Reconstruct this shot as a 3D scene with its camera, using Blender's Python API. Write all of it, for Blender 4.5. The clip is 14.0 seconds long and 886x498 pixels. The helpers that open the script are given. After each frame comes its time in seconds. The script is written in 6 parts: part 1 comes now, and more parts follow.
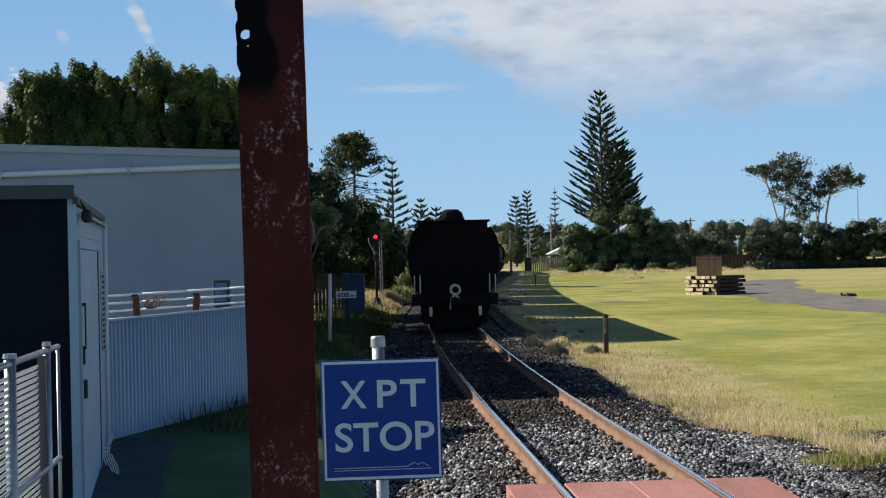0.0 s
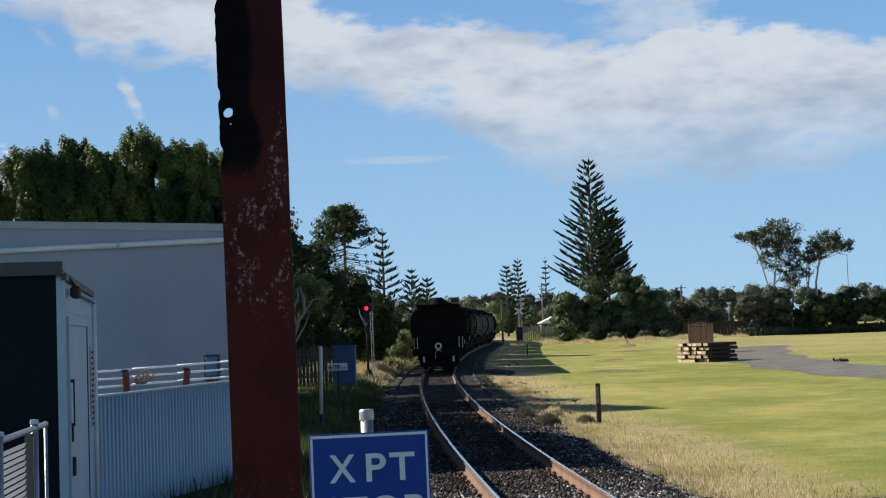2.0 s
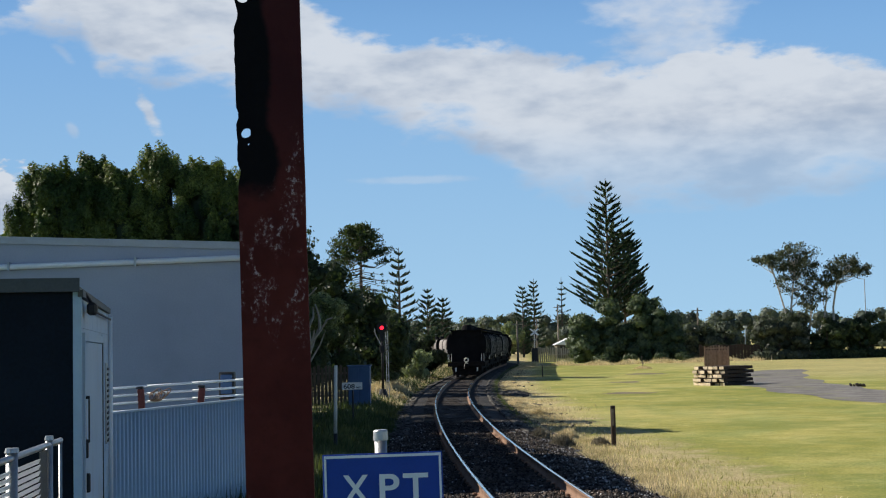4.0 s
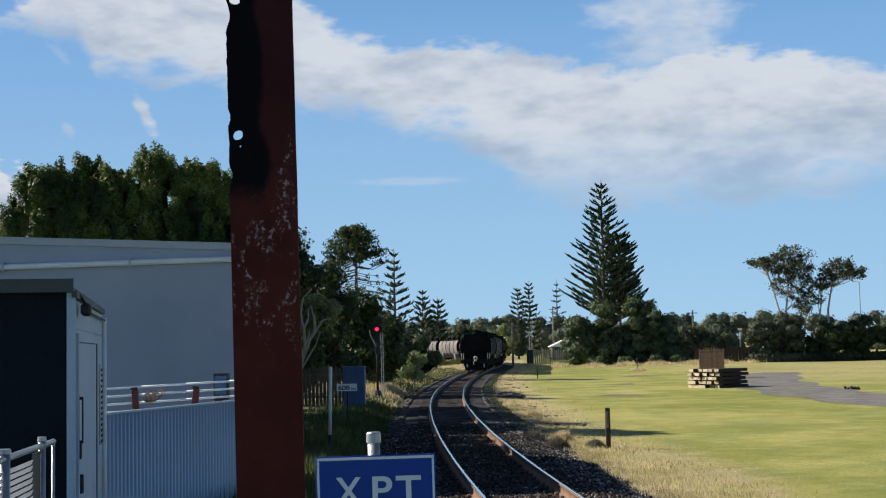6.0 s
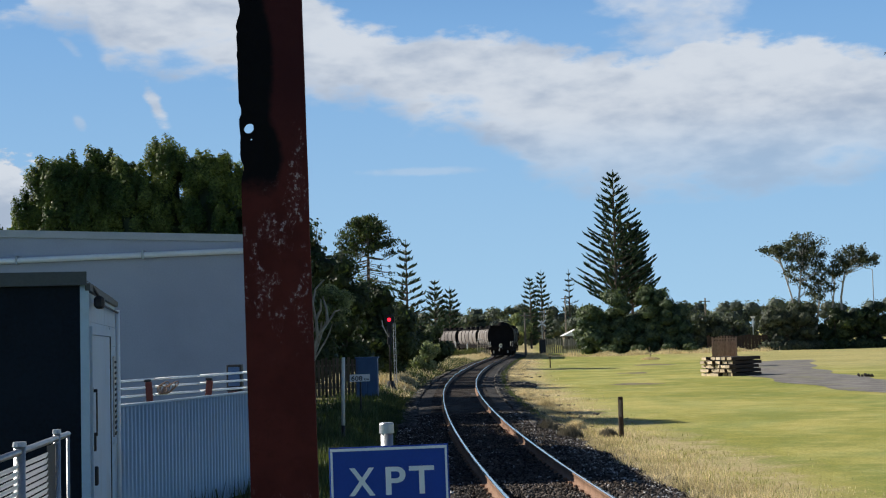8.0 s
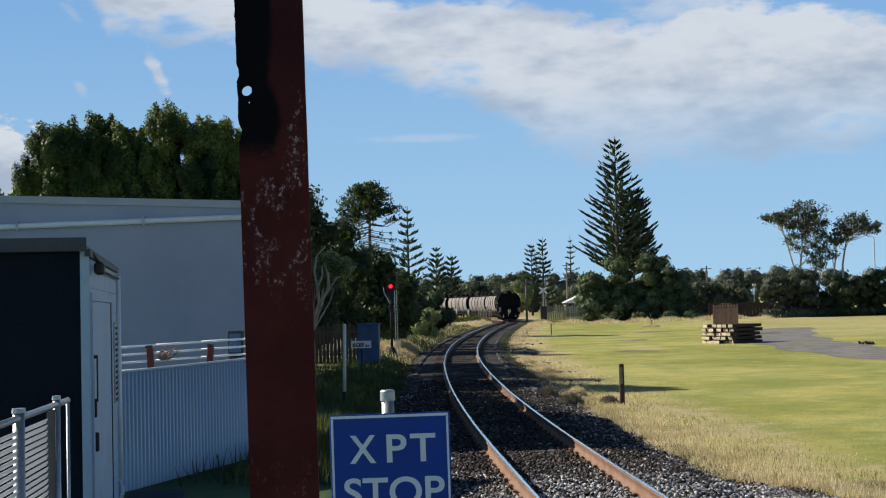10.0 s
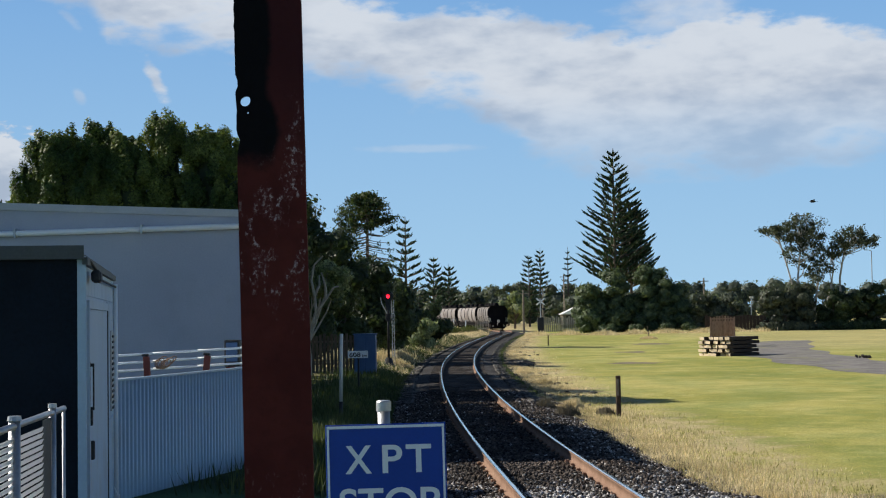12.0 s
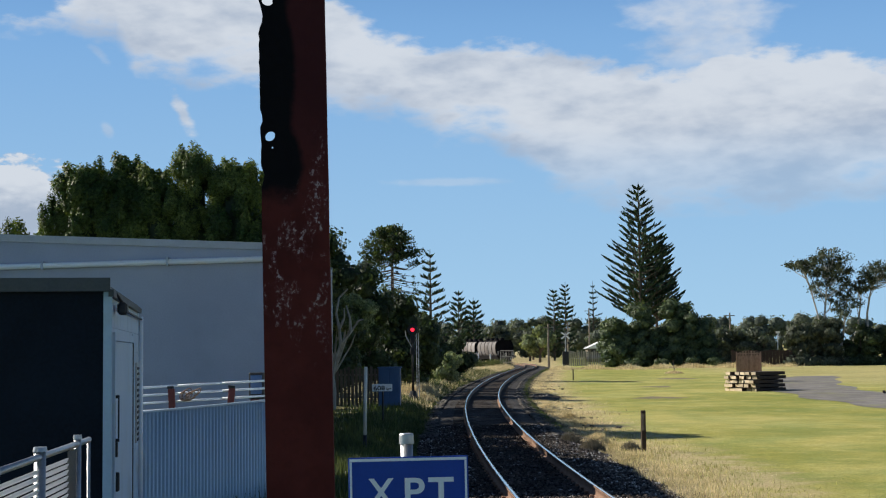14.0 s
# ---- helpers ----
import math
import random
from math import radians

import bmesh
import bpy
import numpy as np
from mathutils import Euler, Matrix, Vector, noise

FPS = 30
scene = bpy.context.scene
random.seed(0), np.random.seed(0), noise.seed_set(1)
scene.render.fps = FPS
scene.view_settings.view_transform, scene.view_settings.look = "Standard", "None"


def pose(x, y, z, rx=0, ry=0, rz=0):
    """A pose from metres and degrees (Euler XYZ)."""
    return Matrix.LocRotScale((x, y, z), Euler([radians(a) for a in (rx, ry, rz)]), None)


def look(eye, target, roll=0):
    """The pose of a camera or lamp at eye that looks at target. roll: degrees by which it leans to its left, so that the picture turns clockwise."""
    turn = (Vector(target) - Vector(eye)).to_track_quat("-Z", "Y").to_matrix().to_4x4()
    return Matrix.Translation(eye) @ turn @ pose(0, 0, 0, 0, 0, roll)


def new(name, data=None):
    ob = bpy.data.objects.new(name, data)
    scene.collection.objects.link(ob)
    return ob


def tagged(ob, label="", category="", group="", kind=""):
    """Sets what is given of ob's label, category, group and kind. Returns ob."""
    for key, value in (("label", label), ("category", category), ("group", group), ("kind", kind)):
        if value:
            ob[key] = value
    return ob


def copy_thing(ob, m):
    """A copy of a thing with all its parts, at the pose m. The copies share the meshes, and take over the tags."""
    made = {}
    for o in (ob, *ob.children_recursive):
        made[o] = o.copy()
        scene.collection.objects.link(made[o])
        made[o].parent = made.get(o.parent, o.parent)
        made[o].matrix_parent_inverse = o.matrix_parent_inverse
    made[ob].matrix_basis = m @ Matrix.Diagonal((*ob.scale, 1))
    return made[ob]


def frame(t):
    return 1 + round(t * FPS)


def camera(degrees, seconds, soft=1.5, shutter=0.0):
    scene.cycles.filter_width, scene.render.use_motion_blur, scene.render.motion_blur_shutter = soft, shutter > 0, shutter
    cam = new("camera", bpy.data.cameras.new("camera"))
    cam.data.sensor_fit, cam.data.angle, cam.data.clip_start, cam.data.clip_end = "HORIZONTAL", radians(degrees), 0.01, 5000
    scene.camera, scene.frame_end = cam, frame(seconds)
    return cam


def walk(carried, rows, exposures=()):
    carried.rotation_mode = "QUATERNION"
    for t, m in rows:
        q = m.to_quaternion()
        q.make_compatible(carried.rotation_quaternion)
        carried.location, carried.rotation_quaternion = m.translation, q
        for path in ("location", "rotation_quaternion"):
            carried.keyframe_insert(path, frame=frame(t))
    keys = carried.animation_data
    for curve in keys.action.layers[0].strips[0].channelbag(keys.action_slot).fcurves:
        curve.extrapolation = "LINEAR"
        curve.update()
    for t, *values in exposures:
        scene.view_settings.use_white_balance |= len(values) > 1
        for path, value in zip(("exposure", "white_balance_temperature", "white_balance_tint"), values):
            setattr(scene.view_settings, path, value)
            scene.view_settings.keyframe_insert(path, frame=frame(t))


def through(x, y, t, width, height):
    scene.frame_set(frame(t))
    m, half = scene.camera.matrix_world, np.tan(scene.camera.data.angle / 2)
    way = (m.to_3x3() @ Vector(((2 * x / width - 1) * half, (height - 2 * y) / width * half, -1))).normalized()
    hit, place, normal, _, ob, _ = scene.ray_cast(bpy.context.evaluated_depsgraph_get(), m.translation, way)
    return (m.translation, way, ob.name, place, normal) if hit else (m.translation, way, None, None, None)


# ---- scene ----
cam = camera(36.2, 14.0, soft=1.15)
PATH = [
    (0.0, pose(0.0000, 0.0000, 2.3800, 90.2149, 1.2000, 0.0045)),
    (0.5, pose(0.0069, -0.0057, 2.3810, 90.7871, 1.7837, -0.3917)),
    (1.0, pose(0.0094, -0.0081, 2.3805, 91.6332, 1.9861, 0.3311)),
    (1.5, pose(0.0121, -0.0147, 2.3812, 92.3053, 1.9207, 0.1048)),
    (2.0, pose(0.0168, -0.0173, 2.3852, 93.1841, 1.9778, -0.3542)),
    (2.5, pose(0.0173, -0.0242, 2.3844, 94.2440, 1.3925, -0.2585)),
    (2.7, pose(0.0180, -0.0252, 2.3856, 94.3744, 1.4803, 0.1347)),
    (4.8, pose(0.0177, -0.0182, 2.3926, 93.8946, 1.3317, 0.3069)),
    (5.0, pose(0.0209, -0.0261, 2.3954, 94.3289, 1.3562, 0.3012)),
    (5.5, pose(0.0225, -0.0319, 2.3929, 94.7355, 1.1986, 0.2861)),
    (6.0, pose(0.0248, -0.0151, 2.3921, 94.1107, 1.1490, 0.0856)),
    (6.5, pose(0.0263, -0.0255, 2.3921, 94.0461, 1.1728, 0.2025)),
    (7.0, pose(0.0296, -0.0377, 2.3964, 94.0918, 1.5710, 0.3133)),
    (7.5, pose(0.0226, -0.0185, 2.3941, 94.2759, 1.4562, 0.7777)),
    (8.0, pose(0.0268, -0.0252, 2.3940, 93.7027, 1.5383, 0.6132)),
    (8.5, pose(0.0268, -0.0174, 2.3945, 93.0326, 1.7845, 0.5966)),
    (9.0, pose(0.0275, -0.0108, 2.3956, 92.7994, 1.6924, 0.6149)),
    (9.2, pose(0.0262, -0.0014, 2.3938, 92.2668, 1.4201, 0.5137)),
    (11.3, pose(0.0249, 0.0460, 2.3984, 92.3724, 1.5119, 0.8409)),
    (11.5, pose(0.0249, 0.0370, 2.3978, 92.0163, 1.2337, 0.2001)),
    (12.0, pose(0.0268, 0.0226, 2.3970, 92.7412, 0.9754, 0.5470)),
    (12.5, pose(0.0228, 0.0024, 2.3989, 93.2116, 0.4296, 1.0912)),
    (13.0, pose(0.0237, -0.0015, 2.3954, 93.4611, 0.3226, 1.3348)),
    (13.5, pose(0.0246, -0.0057, 2.3952, 93.8245, 0.4542, 1.3535)),
    (14.0, pose(0.0345, -0.0048, 2.3953, 94.1700, 0.7312, 1.5902)),
]
walk(cam, PATH)

# ---- daylight ----
SUN_EL, SUN_AZ = radians(32.5), radians(-71)  # azimuth from +y towards +x
sun_way = Vector((math.sin(SUN_AZ) * math.cos(SUN_EL), math.cos(SUN_AZ) * math.cos(SUN_EL), math.sin(SUN_EL)))
sun = new("sun", bpy.data.lights.new("sun", "SUN"))
sun.data.energy, sun.data.angle, sun.data.color = 5.0, radians(0.55), (1.0, 0.92, 0.80)
sun.matrix_world = look(sun_way * 100, (0, 0, 0))
scene.view_settings.exposure = 0.38


class Nodes:
    """Short hand for a node tree."""

    def __init__(self, tree):
        self.tree = tree
        tree.nodes.clear()

    def add(self, kind, props=None, **sockets):
        n = self.tree.nodes.new(kind)
        for k, v in (props or {}).items():
            setattr(n, k, v)
        for k, v in sockets.items():
            self.put(n.inputs[int(k[1:]) if k[0] == "i" and k[1:].isdigit() else k.replace("_", " ")], v)
        return n

    def put(self, socket, v):
        if isinstance(v, bpy.types.NodeSocket):
            self.tree.links.new(v, socket)
        elif isinstance(v, bpy.types.Node):
            self.tree.links.new(v.outputs[0], socket)
        elif isinstance(v, tuple) and len(v) == 3 and socket.type == "RGBA":
            socket.default_value = (*v, 1)
        else:
            socket.default_value = v

    def math(self, op, a, b=0.0, clamp=False):
        return self.add("ShaderNodeMath", {"operation": op, "use_clamp": clamp}, i0=a, i1=b).outputs[0]

    def ramp(self, v, lo, hi, smooth=True):
        n = self.add("ShaderNodeMapRange", {"interpolation_type": "SMOOTHSTEP" if smooth else "LINEAR"}, Value=v)
        n.inputs["From Min"].default_value, n.inputs["From Max"].default_value = lo, hi
        return n.outputs[0]

    def mix(self, fac, a, b, blend="MIX"):
        n = self.add("ShaderNodeMix", {"data_type": "RGBA", "blend_type": blend})
        self.put(n.inputs[0], fac)
        self.put(n.inputs[6], a)
        self.put(n.inputs[7], b)
        return n.outputs[2]

    def noise(self, vec, scale, detail=4.0, rough=0.55):
        n = self.add("ShaderNodeTexNoise", None, Scale=scale, Detail=detail, Roughness=rough)
        if vec is not None:
            self.put(n.inputs["Vector"], vec)
        return n.outputs[0]


def make_sky():
    world = bpy.data.worlds.new("sky")
    world.use_nodes = True
    scene.world = world
    n = Nodes(world.node_tree)
    sky = n.add("ShaderNodeTexSky", {"sky_type": "NISHITA", "sun_disc": False, "sun_elevation": SUN_EL, "sun_rotation": SUN_AZ % (2 * math.pi),
                                     "air_density": 1.0, "dust_density": 0.3, "ozone_density": 2.0, "altitude": 10.0})
    way = n.add("ShaderNodeTexCoord").outputs["Generated"]
    xyz = n.add("ShaderNodeSeparateXYZ", None, Vector=way)
    az = n.math("MULTIPLY", n.math("ARCTAN2", xyz.outputs[0], xyz.outputs[1]), 57.2958)
    el = n.math("MULTIPLY", n.math("ARCSINE", xyz.outputs[2]), 57.2958)

    def field(kx, ky, seed, detail, rough):
        v = n.add("ShaderNodeCombineXYZ", None, X=n.math("MULTIPLY", az, kx), Y=n.math("MULTIPLY", el, ky), Z=seed).outputs[0]
        return n.math("SUBTRACT", n.noise(v, 1.0, detail, rough), 0.5)

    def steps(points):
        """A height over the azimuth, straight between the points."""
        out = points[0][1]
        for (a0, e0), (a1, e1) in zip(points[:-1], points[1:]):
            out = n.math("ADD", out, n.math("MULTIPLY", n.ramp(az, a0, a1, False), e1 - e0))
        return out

    def puff(a0, e0, ra, re, slant=0.0, fray=0.8, soft=0.5):
        """A small cloud round one direction, frayed by the fine noise."""
        dy = n.math("SUBTRACT", el, e0)
        dx = n.math("ADD", n.math("SUBTRACT", az, a0), n.math("MULTIPLY", dy, slant))
        dx, dy = n.math("DIVIDE", dx, ra), n.math("DIVIDE", dy, re)
        gap = n.math("SQRT", n.math("ADD", n.math("MULTIPLY", dx, dx), n.math("MULTIPLY", dy, dy)))
        return n.ramp(n.math("ADD", gap, n.math("MULTIPLY", fine, fray * 2)), 1.0 + soft, 1.0 - soft)

    big, mid, fine = field(0.17, 0.40, 3.7, 4.0, 0.5), field(0.42, 1.05, 1.3, 6.0, 0.52), field(1.0, 2.2, 8.1, 6.0, 0.55)
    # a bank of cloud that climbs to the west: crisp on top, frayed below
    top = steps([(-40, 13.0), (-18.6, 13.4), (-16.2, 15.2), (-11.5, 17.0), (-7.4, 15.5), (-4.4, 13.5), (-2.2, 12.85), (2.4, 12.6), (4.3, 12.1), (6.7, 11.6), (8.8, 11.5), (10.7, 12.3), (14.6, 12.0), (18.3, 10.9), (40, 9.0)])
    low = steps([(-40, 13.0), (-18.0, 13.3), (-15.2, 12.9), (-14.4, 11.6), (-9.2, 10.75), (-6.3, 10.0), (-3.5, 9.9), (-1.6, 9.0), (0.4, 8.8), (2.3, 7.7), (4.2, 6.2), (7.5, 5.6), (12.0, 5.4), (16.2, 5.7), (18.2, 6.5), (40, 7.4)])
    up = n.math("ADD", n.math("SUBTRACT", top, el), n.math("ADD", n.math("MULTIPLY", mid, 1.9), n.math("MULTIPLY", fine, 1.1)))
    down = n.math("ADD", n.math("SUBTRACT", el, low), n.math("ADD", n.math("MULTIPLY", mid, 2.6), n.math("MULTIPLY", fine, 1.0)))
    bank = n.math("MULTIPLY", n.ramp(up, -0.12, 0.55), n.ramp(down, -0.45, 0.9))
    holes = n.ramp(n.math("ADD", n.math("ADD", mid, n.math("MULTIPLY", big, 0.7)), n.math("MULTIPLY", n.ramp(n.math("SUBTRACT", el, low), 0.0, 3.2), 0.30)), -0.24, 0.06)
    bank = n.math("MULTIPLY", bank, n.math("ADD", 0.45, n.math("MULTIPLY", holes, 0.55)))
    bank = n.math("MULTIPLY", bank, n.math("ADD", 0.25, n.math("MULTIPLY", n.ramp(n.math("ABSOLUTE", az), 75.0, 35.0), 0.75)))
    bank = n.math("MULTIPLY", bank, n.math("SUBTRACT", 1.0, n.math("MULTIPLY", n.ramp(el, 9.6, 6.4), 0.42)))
    # a thin plume standing on the bank
    plume = n.math("MULTIPLY", n.ramp(n.math("ADD", n.math("ABSOLUTE", n.math("SUBTRACT", az, 9.6)), n.math("MULTIPLY", mid, 5.5)), 3.3, 1.4), n.math("MULTIPLY", n.ramp(el, 11.0, 12.0), n.ramp(el, 19.0, 15.0)))
    plume = n.math("MULTIPLY", plume, n.math("ADD", 0.62, n.math("MULTIPLY", fine, 0.9)))
    loose = n.math("MULTIPLY", n.ramp(n.math("ADD", n.math("MULTIPLY", big, 0.55), n.math("MULTIPLY", mid, 0.45)), 0.16, 0.28), 0.2)
    loose = n.math("MULTIPLY", loose, n.ramp(el, 16.0, 22.0))
    west = puff(-19.6, 6.1, 2.9, 1.7, 0.0, 0.9, 0.14)
    spots = n.math("MAXIMUM", n.math("MAXIMUM", n.math("MULTIPLY", puff(-12.4, 9.75, 0.26, 0.72, 0.42, 1.0, 0.5), 0.85), n.math("MULTIPLY", puff(-15.5, 9.1, 0.22, 0.26, 0.4, 0.6), 0.4)),
                   n.math("MAXIMUM", n.math("MULTIPLY", puff(-15.8, 12.1, 0.2, 0.3, 0.8, 1.2, 0.7), 0.3), n.math("MULTIPLY", puff(-1.3, 7.0, 2.2, 0.16, 0.0, 0.7), 0.3)))
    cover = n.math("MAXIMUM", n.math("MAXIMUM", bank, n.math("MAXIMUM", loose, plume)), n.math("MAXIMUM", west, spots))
    # lit lumps and grey-blue hollows
    shade = n.math("ADD", n.math("MULTIPLY", n.math("SUBTRACT", top, el), 0.055), n.math("ADD", n.math("MULTIPLY", mid, 1.8), n.math("MULTIPLY", big, 2.0)))
    shade = n.ramp(n.math("ADD", shade, n.math("MULTIPLY", fine, 0.35)), -0.25, 0.85)
    under = n.math("MULTIPLY", west, n.ramp(n.math("ADD", el, n.math("MULTIPLY", fine, 2.0)), 7.0, 5.6))
    shade = n.mix(west, shade, under)
    cloud = n.mix(shade, (0.73, 0.78, 0.85), (0.43, 0.51, 0.64))
    blue = n.mix(n.ramp(el, 0.0, 16.0, False), (0.45, 0.69, 0.86), (0.20, 0.42, 0.74))
    base = n.mix(1.0, sky.outputs[0], (SKY * 0.93, SKY * 0.99, SKY * 1.12), "MULTIPLY")
    veil = n.mix(n.ramp(el, 24.0, 12.0), base, blue)
    tint = n.mix(1.0, veil, (0.93, 0.98, 1.06), "MULTIPLY")
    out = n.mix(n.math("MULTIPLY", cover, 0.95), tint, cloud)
    bg = n.add("ShaderNodeBackground", None, Color=out, Strength=0.7)
    n.add("ShaderNodeOutputWorld", None, Surface=bg.outputs[0])


SKY = 0.06
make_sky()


# ---- materials ----
def material(name, c1, c2, scale=3.0, rough=0.8, bump=0.2, fine=40.0, metal=0.0, dirt=None, dirt_scale=0.7, dirt_amount=0.5, island=0.0, random_tone=0.0,
             stretch=(1, 1, 1), local=False, spec=0.4, bump_scale=None, dist=0.02):
    """Two tones broken up at two scales, with stains and relief."""
    m = bpy.data.materials.new(name)
    m.use_nodes = True
    n = Nodes(m.node_tree)
    where = n.add("ShaderNodeTexCoord").outputs["Object"] if local else n.add("ShaderNodeNewGeometry").outputs["Position"]
    vec = n.add("ShaderNodeMapping", None, Vector=where, Scale=stretch).outputs[0]
    a, b = n.noise(vec, scale), n.noise(vec, fine, 3.0)
    t = n.ramp(n.math("ADD", n.math("MULTIPLY", a, 0.6), n.math("MULTIPLY", b, 0.4)), 0.32, 0.68)
    col = n.mix(t, c1, c2)
    if dirt:
        col = n.mix(n.math("MULTIPLY", n.ramp(n.noise(vec, dirt_scale, 6.0, 0.65), 0.5, 0.7), dirt_amount), col, dirt)
    if island or random_tone:
        r = n.add("ShaderNodeNewGeometry").outputs["Random Per Island"] if island else n.add("ShaderNodeObjectInfo").outputs["Random"]
        k = island or random_tone
        v = n.math("ADD", n.math("MULTIPLY", r, 2 * k), 1 - k)
        hsv = n.add("ShaderNodeHueSaturation", None, Color=col, Value=v)
        col = hsv.outputs[0]
    p = n.add("ShaderNodeBsdfPrincipled", None, Base_Color=col, Roughness=n.math("ADD", n.math("MULTIPLY", n.math("SUBTRACT", b, 0.5), 0.3), rough, True), Metallic=metal)
    p.inputs["Specular IOR Level"].default_value = spec
    if bump:
        h = n.noise(vec, bump_scale or fine, 5.0, 0.6)
        bm = n.add("ShaderNodeBump", None, Strength=bump, Distance=dist, Height=h)
        n.put(p.inputs["Normal"], bm.outputs[0])
    n.add("ShaderNodeOutputMaterial", None, Surface=p.outputs[0])
    return m


def foliage(name, c1, c2, scale=0.6, through=0.35, pass_tint=(1.25, 1.3, 0.5)):
    """Leaf colour by clump and by leaf, with some light passing through."""
    m = bpy.data.materials.new(name)
    m.use_nodes = True
    n = Nodes(m.node_tree)
    geo = n.add("ShaderNodeNewGeometry")
    a = n.ramp(n.noise(geo.outputs["Position"], scale), 0.35, 0.65)
    col = n.mix(a, c1, c2)
    v = n.math("ADD", n.math("MULTIPLY", geo.outputs["Random Per Island"], 0.9), 0.55)
    col = n.add("ShaderNodeHueSaturation", None, Color=col, Value=v).outputs[0]
    p = n.add("ShaderNodeBsdfPrincipled", None, Base_Color=col, Roughness=0.55)
    p.inputs["Specular IOR Level"].default_value = 0.3
    t = n.add("ShaderNodeBsdfTranslucent", None, Color=n.mix(1.0, col, pass_tint, "MULTIPLY"))
    s = n.add("ShaderNodeMixShader", None, i0=through, i1=p.outputs[0], i2=t.outputs[0])
    n.add("ShaderNodeOutputMaterial", None, Surface=s.outputs[0])
    return m


def glow(name, colour, power):
    m = bpy.data.materials.new(name)
    m.use_nodes = True
    n = Nodes(m.node_tree)
    e = n.add("ShaderNodeEmission", None, Color=colour, Strength=power)
    n.add("ShaderNodeOutputMaterial", None, Surface=e.outputs[0])
    return m


def lawn_material():
    """Mown grass: green with yellowed patches; dry and straw-coloured beside the ballast, dark and lush by the sheds,
    with shade painted in beyond them.
    """
    m = bpy.data.materials.new("lawn")
    m.use_nodes = True
    n = Nodes(m.node_tree)
    pos = n.add("ShaderNodeNewGeometry").outputs["Position"]
    xyz = n.add("ShaderNodeSeparateXYZ", None, Vector=pos)
    x, y = xyz.outputs[0], xyz.outputs[1]
    big, mid, fine = n.noise(pos, 0.11, 4.0), n.noise(pos, 0.9, 5.0, 0.65), n.noise(pos, 14.0, 4.0, 0.7)
    green = n.mix(n.ramp(n.math("ADD", n.math("MULTIPLY", big, 0.6), n.math("MULTIPLY", mid, 0.4)), 0.38, 0.62), (0.295, 0.305, 0.082), (0.47, 0.435, 0.17))
    green = n.mix(n.math("MULTIPLY", n.ramp(mid, 0.55, 0.75), 0.5), green, (0.54, 0.47, 0.23))
    green = n.mix(n.ramp(fine, 0.3, 0.75), n.mix(1.0, green, (0.7, 0.74, 0.6), "MULTIPLY"), n.mix(1.0, green, (1.22, 1.18, 1.1), "MULTIPLY"))
    green = n.mix(1.0, green, n.mix(n.ramp(n.noise(pos, 0.33, 6.0, 0.7), 0.36, 0.62), (0.78, 0.88, 0.84), (1.10, 1.05, 1.01)), "MULTIPLY")
    # bare dry margin along the line
    edge = n.math("ADD", x, n.math("MULTIPLY", n.math("SUBTRACT", mid, 0.5), 5.0))
    reach = n.math("ADD", n.math("SUBTRACT", 7.2, n.math("MULTIPLY", n.ramp(y, 26.0, 48.0), 1.2)), n.math("MULTIPLY", n.math("MAXIMUM", n.math("SUBTRACT", y, 80.0), 0.0), 0.055))
    dry = n.ramp(n.math("SUBTRACT", reach, edge), 0.0, 2.2)
    straw = n.mix(n.ramp(fine, 0.35, 0.7), (0.42, 0.33, 0.18), (0.66, 0.54, 0.33))
    col = n.mix(n.math("MULTIPLY", dry, n.math("SUBTRACT", 0.85, n.math("MULTIPLY", n.ramp(mid, 0.42, 0.62), 0.3))), green, straw)
    bare = n.math("MULTIPLY", n.ramp(n.math("ADD", y, n.math("MULTIPLY", n.math("SUBTRACT", mid, 0.5), 5.0)), 20.6, 18.6), n.ramp(edge, 8.5, 6.0))
    col = n.mix(bare, col, n.mix(n.ramp(fine, 0.3, 0.7), (0.035, 0.032, 0.03), (0.12, 0.108, 0.095)))
    far = n.math("MULTIPLY", n.ramp(n.math("ADD", y, n.math("MULTIPLY", mid, 20.0)), 88.0, 112.0), n.ramp(x, 21.0, 27.0))
    col = n.mix(n.math("MULTIPLY", far, 0.35), col, straw)
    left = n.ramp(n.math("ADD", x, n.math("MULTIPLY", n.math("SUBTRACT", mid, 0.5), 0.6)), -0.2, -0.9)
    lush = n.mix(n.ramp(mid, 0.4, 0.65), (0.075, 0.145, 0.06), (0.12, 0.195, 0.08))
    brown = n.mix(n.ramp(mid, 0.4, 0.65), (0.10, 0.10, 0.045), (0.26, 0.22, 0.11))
    # Darker green: shade is painted into the grass past the shed.
    shady = n.mix(n.ramp(mid, 0.4, 0.65), (0.03, 0.05, 0.022), (0.06, 0.085, 0.035))
    lush = n.mix(n.ramp(n.math("ADD", y, n.math("MULTIPLY", n.math("SUBTRACT", mid, 0.5), 4.0)), 14.5, 17.5), lush, shady)
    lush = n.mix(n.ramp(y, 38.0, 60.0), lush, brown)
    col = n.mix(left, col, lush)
    p = n.add("ShaderNodeBsdfPrincipled", None, Base_Color=col, Roughness=0.9)
    p.inputs["Specular IOR Level"].default_value = 0.15
    b = n.add("ShaderNodeBump", None, Strength=0.6, Distance=0.06, Height=n.noise(pos, 9.0, 6.0, 0.75))
    n.put(p.inputs["Normal"], b.outputs[0])
    n.add("ShaderNodeOutputMaterial", None, Surface=p.outputs[0])
    return m


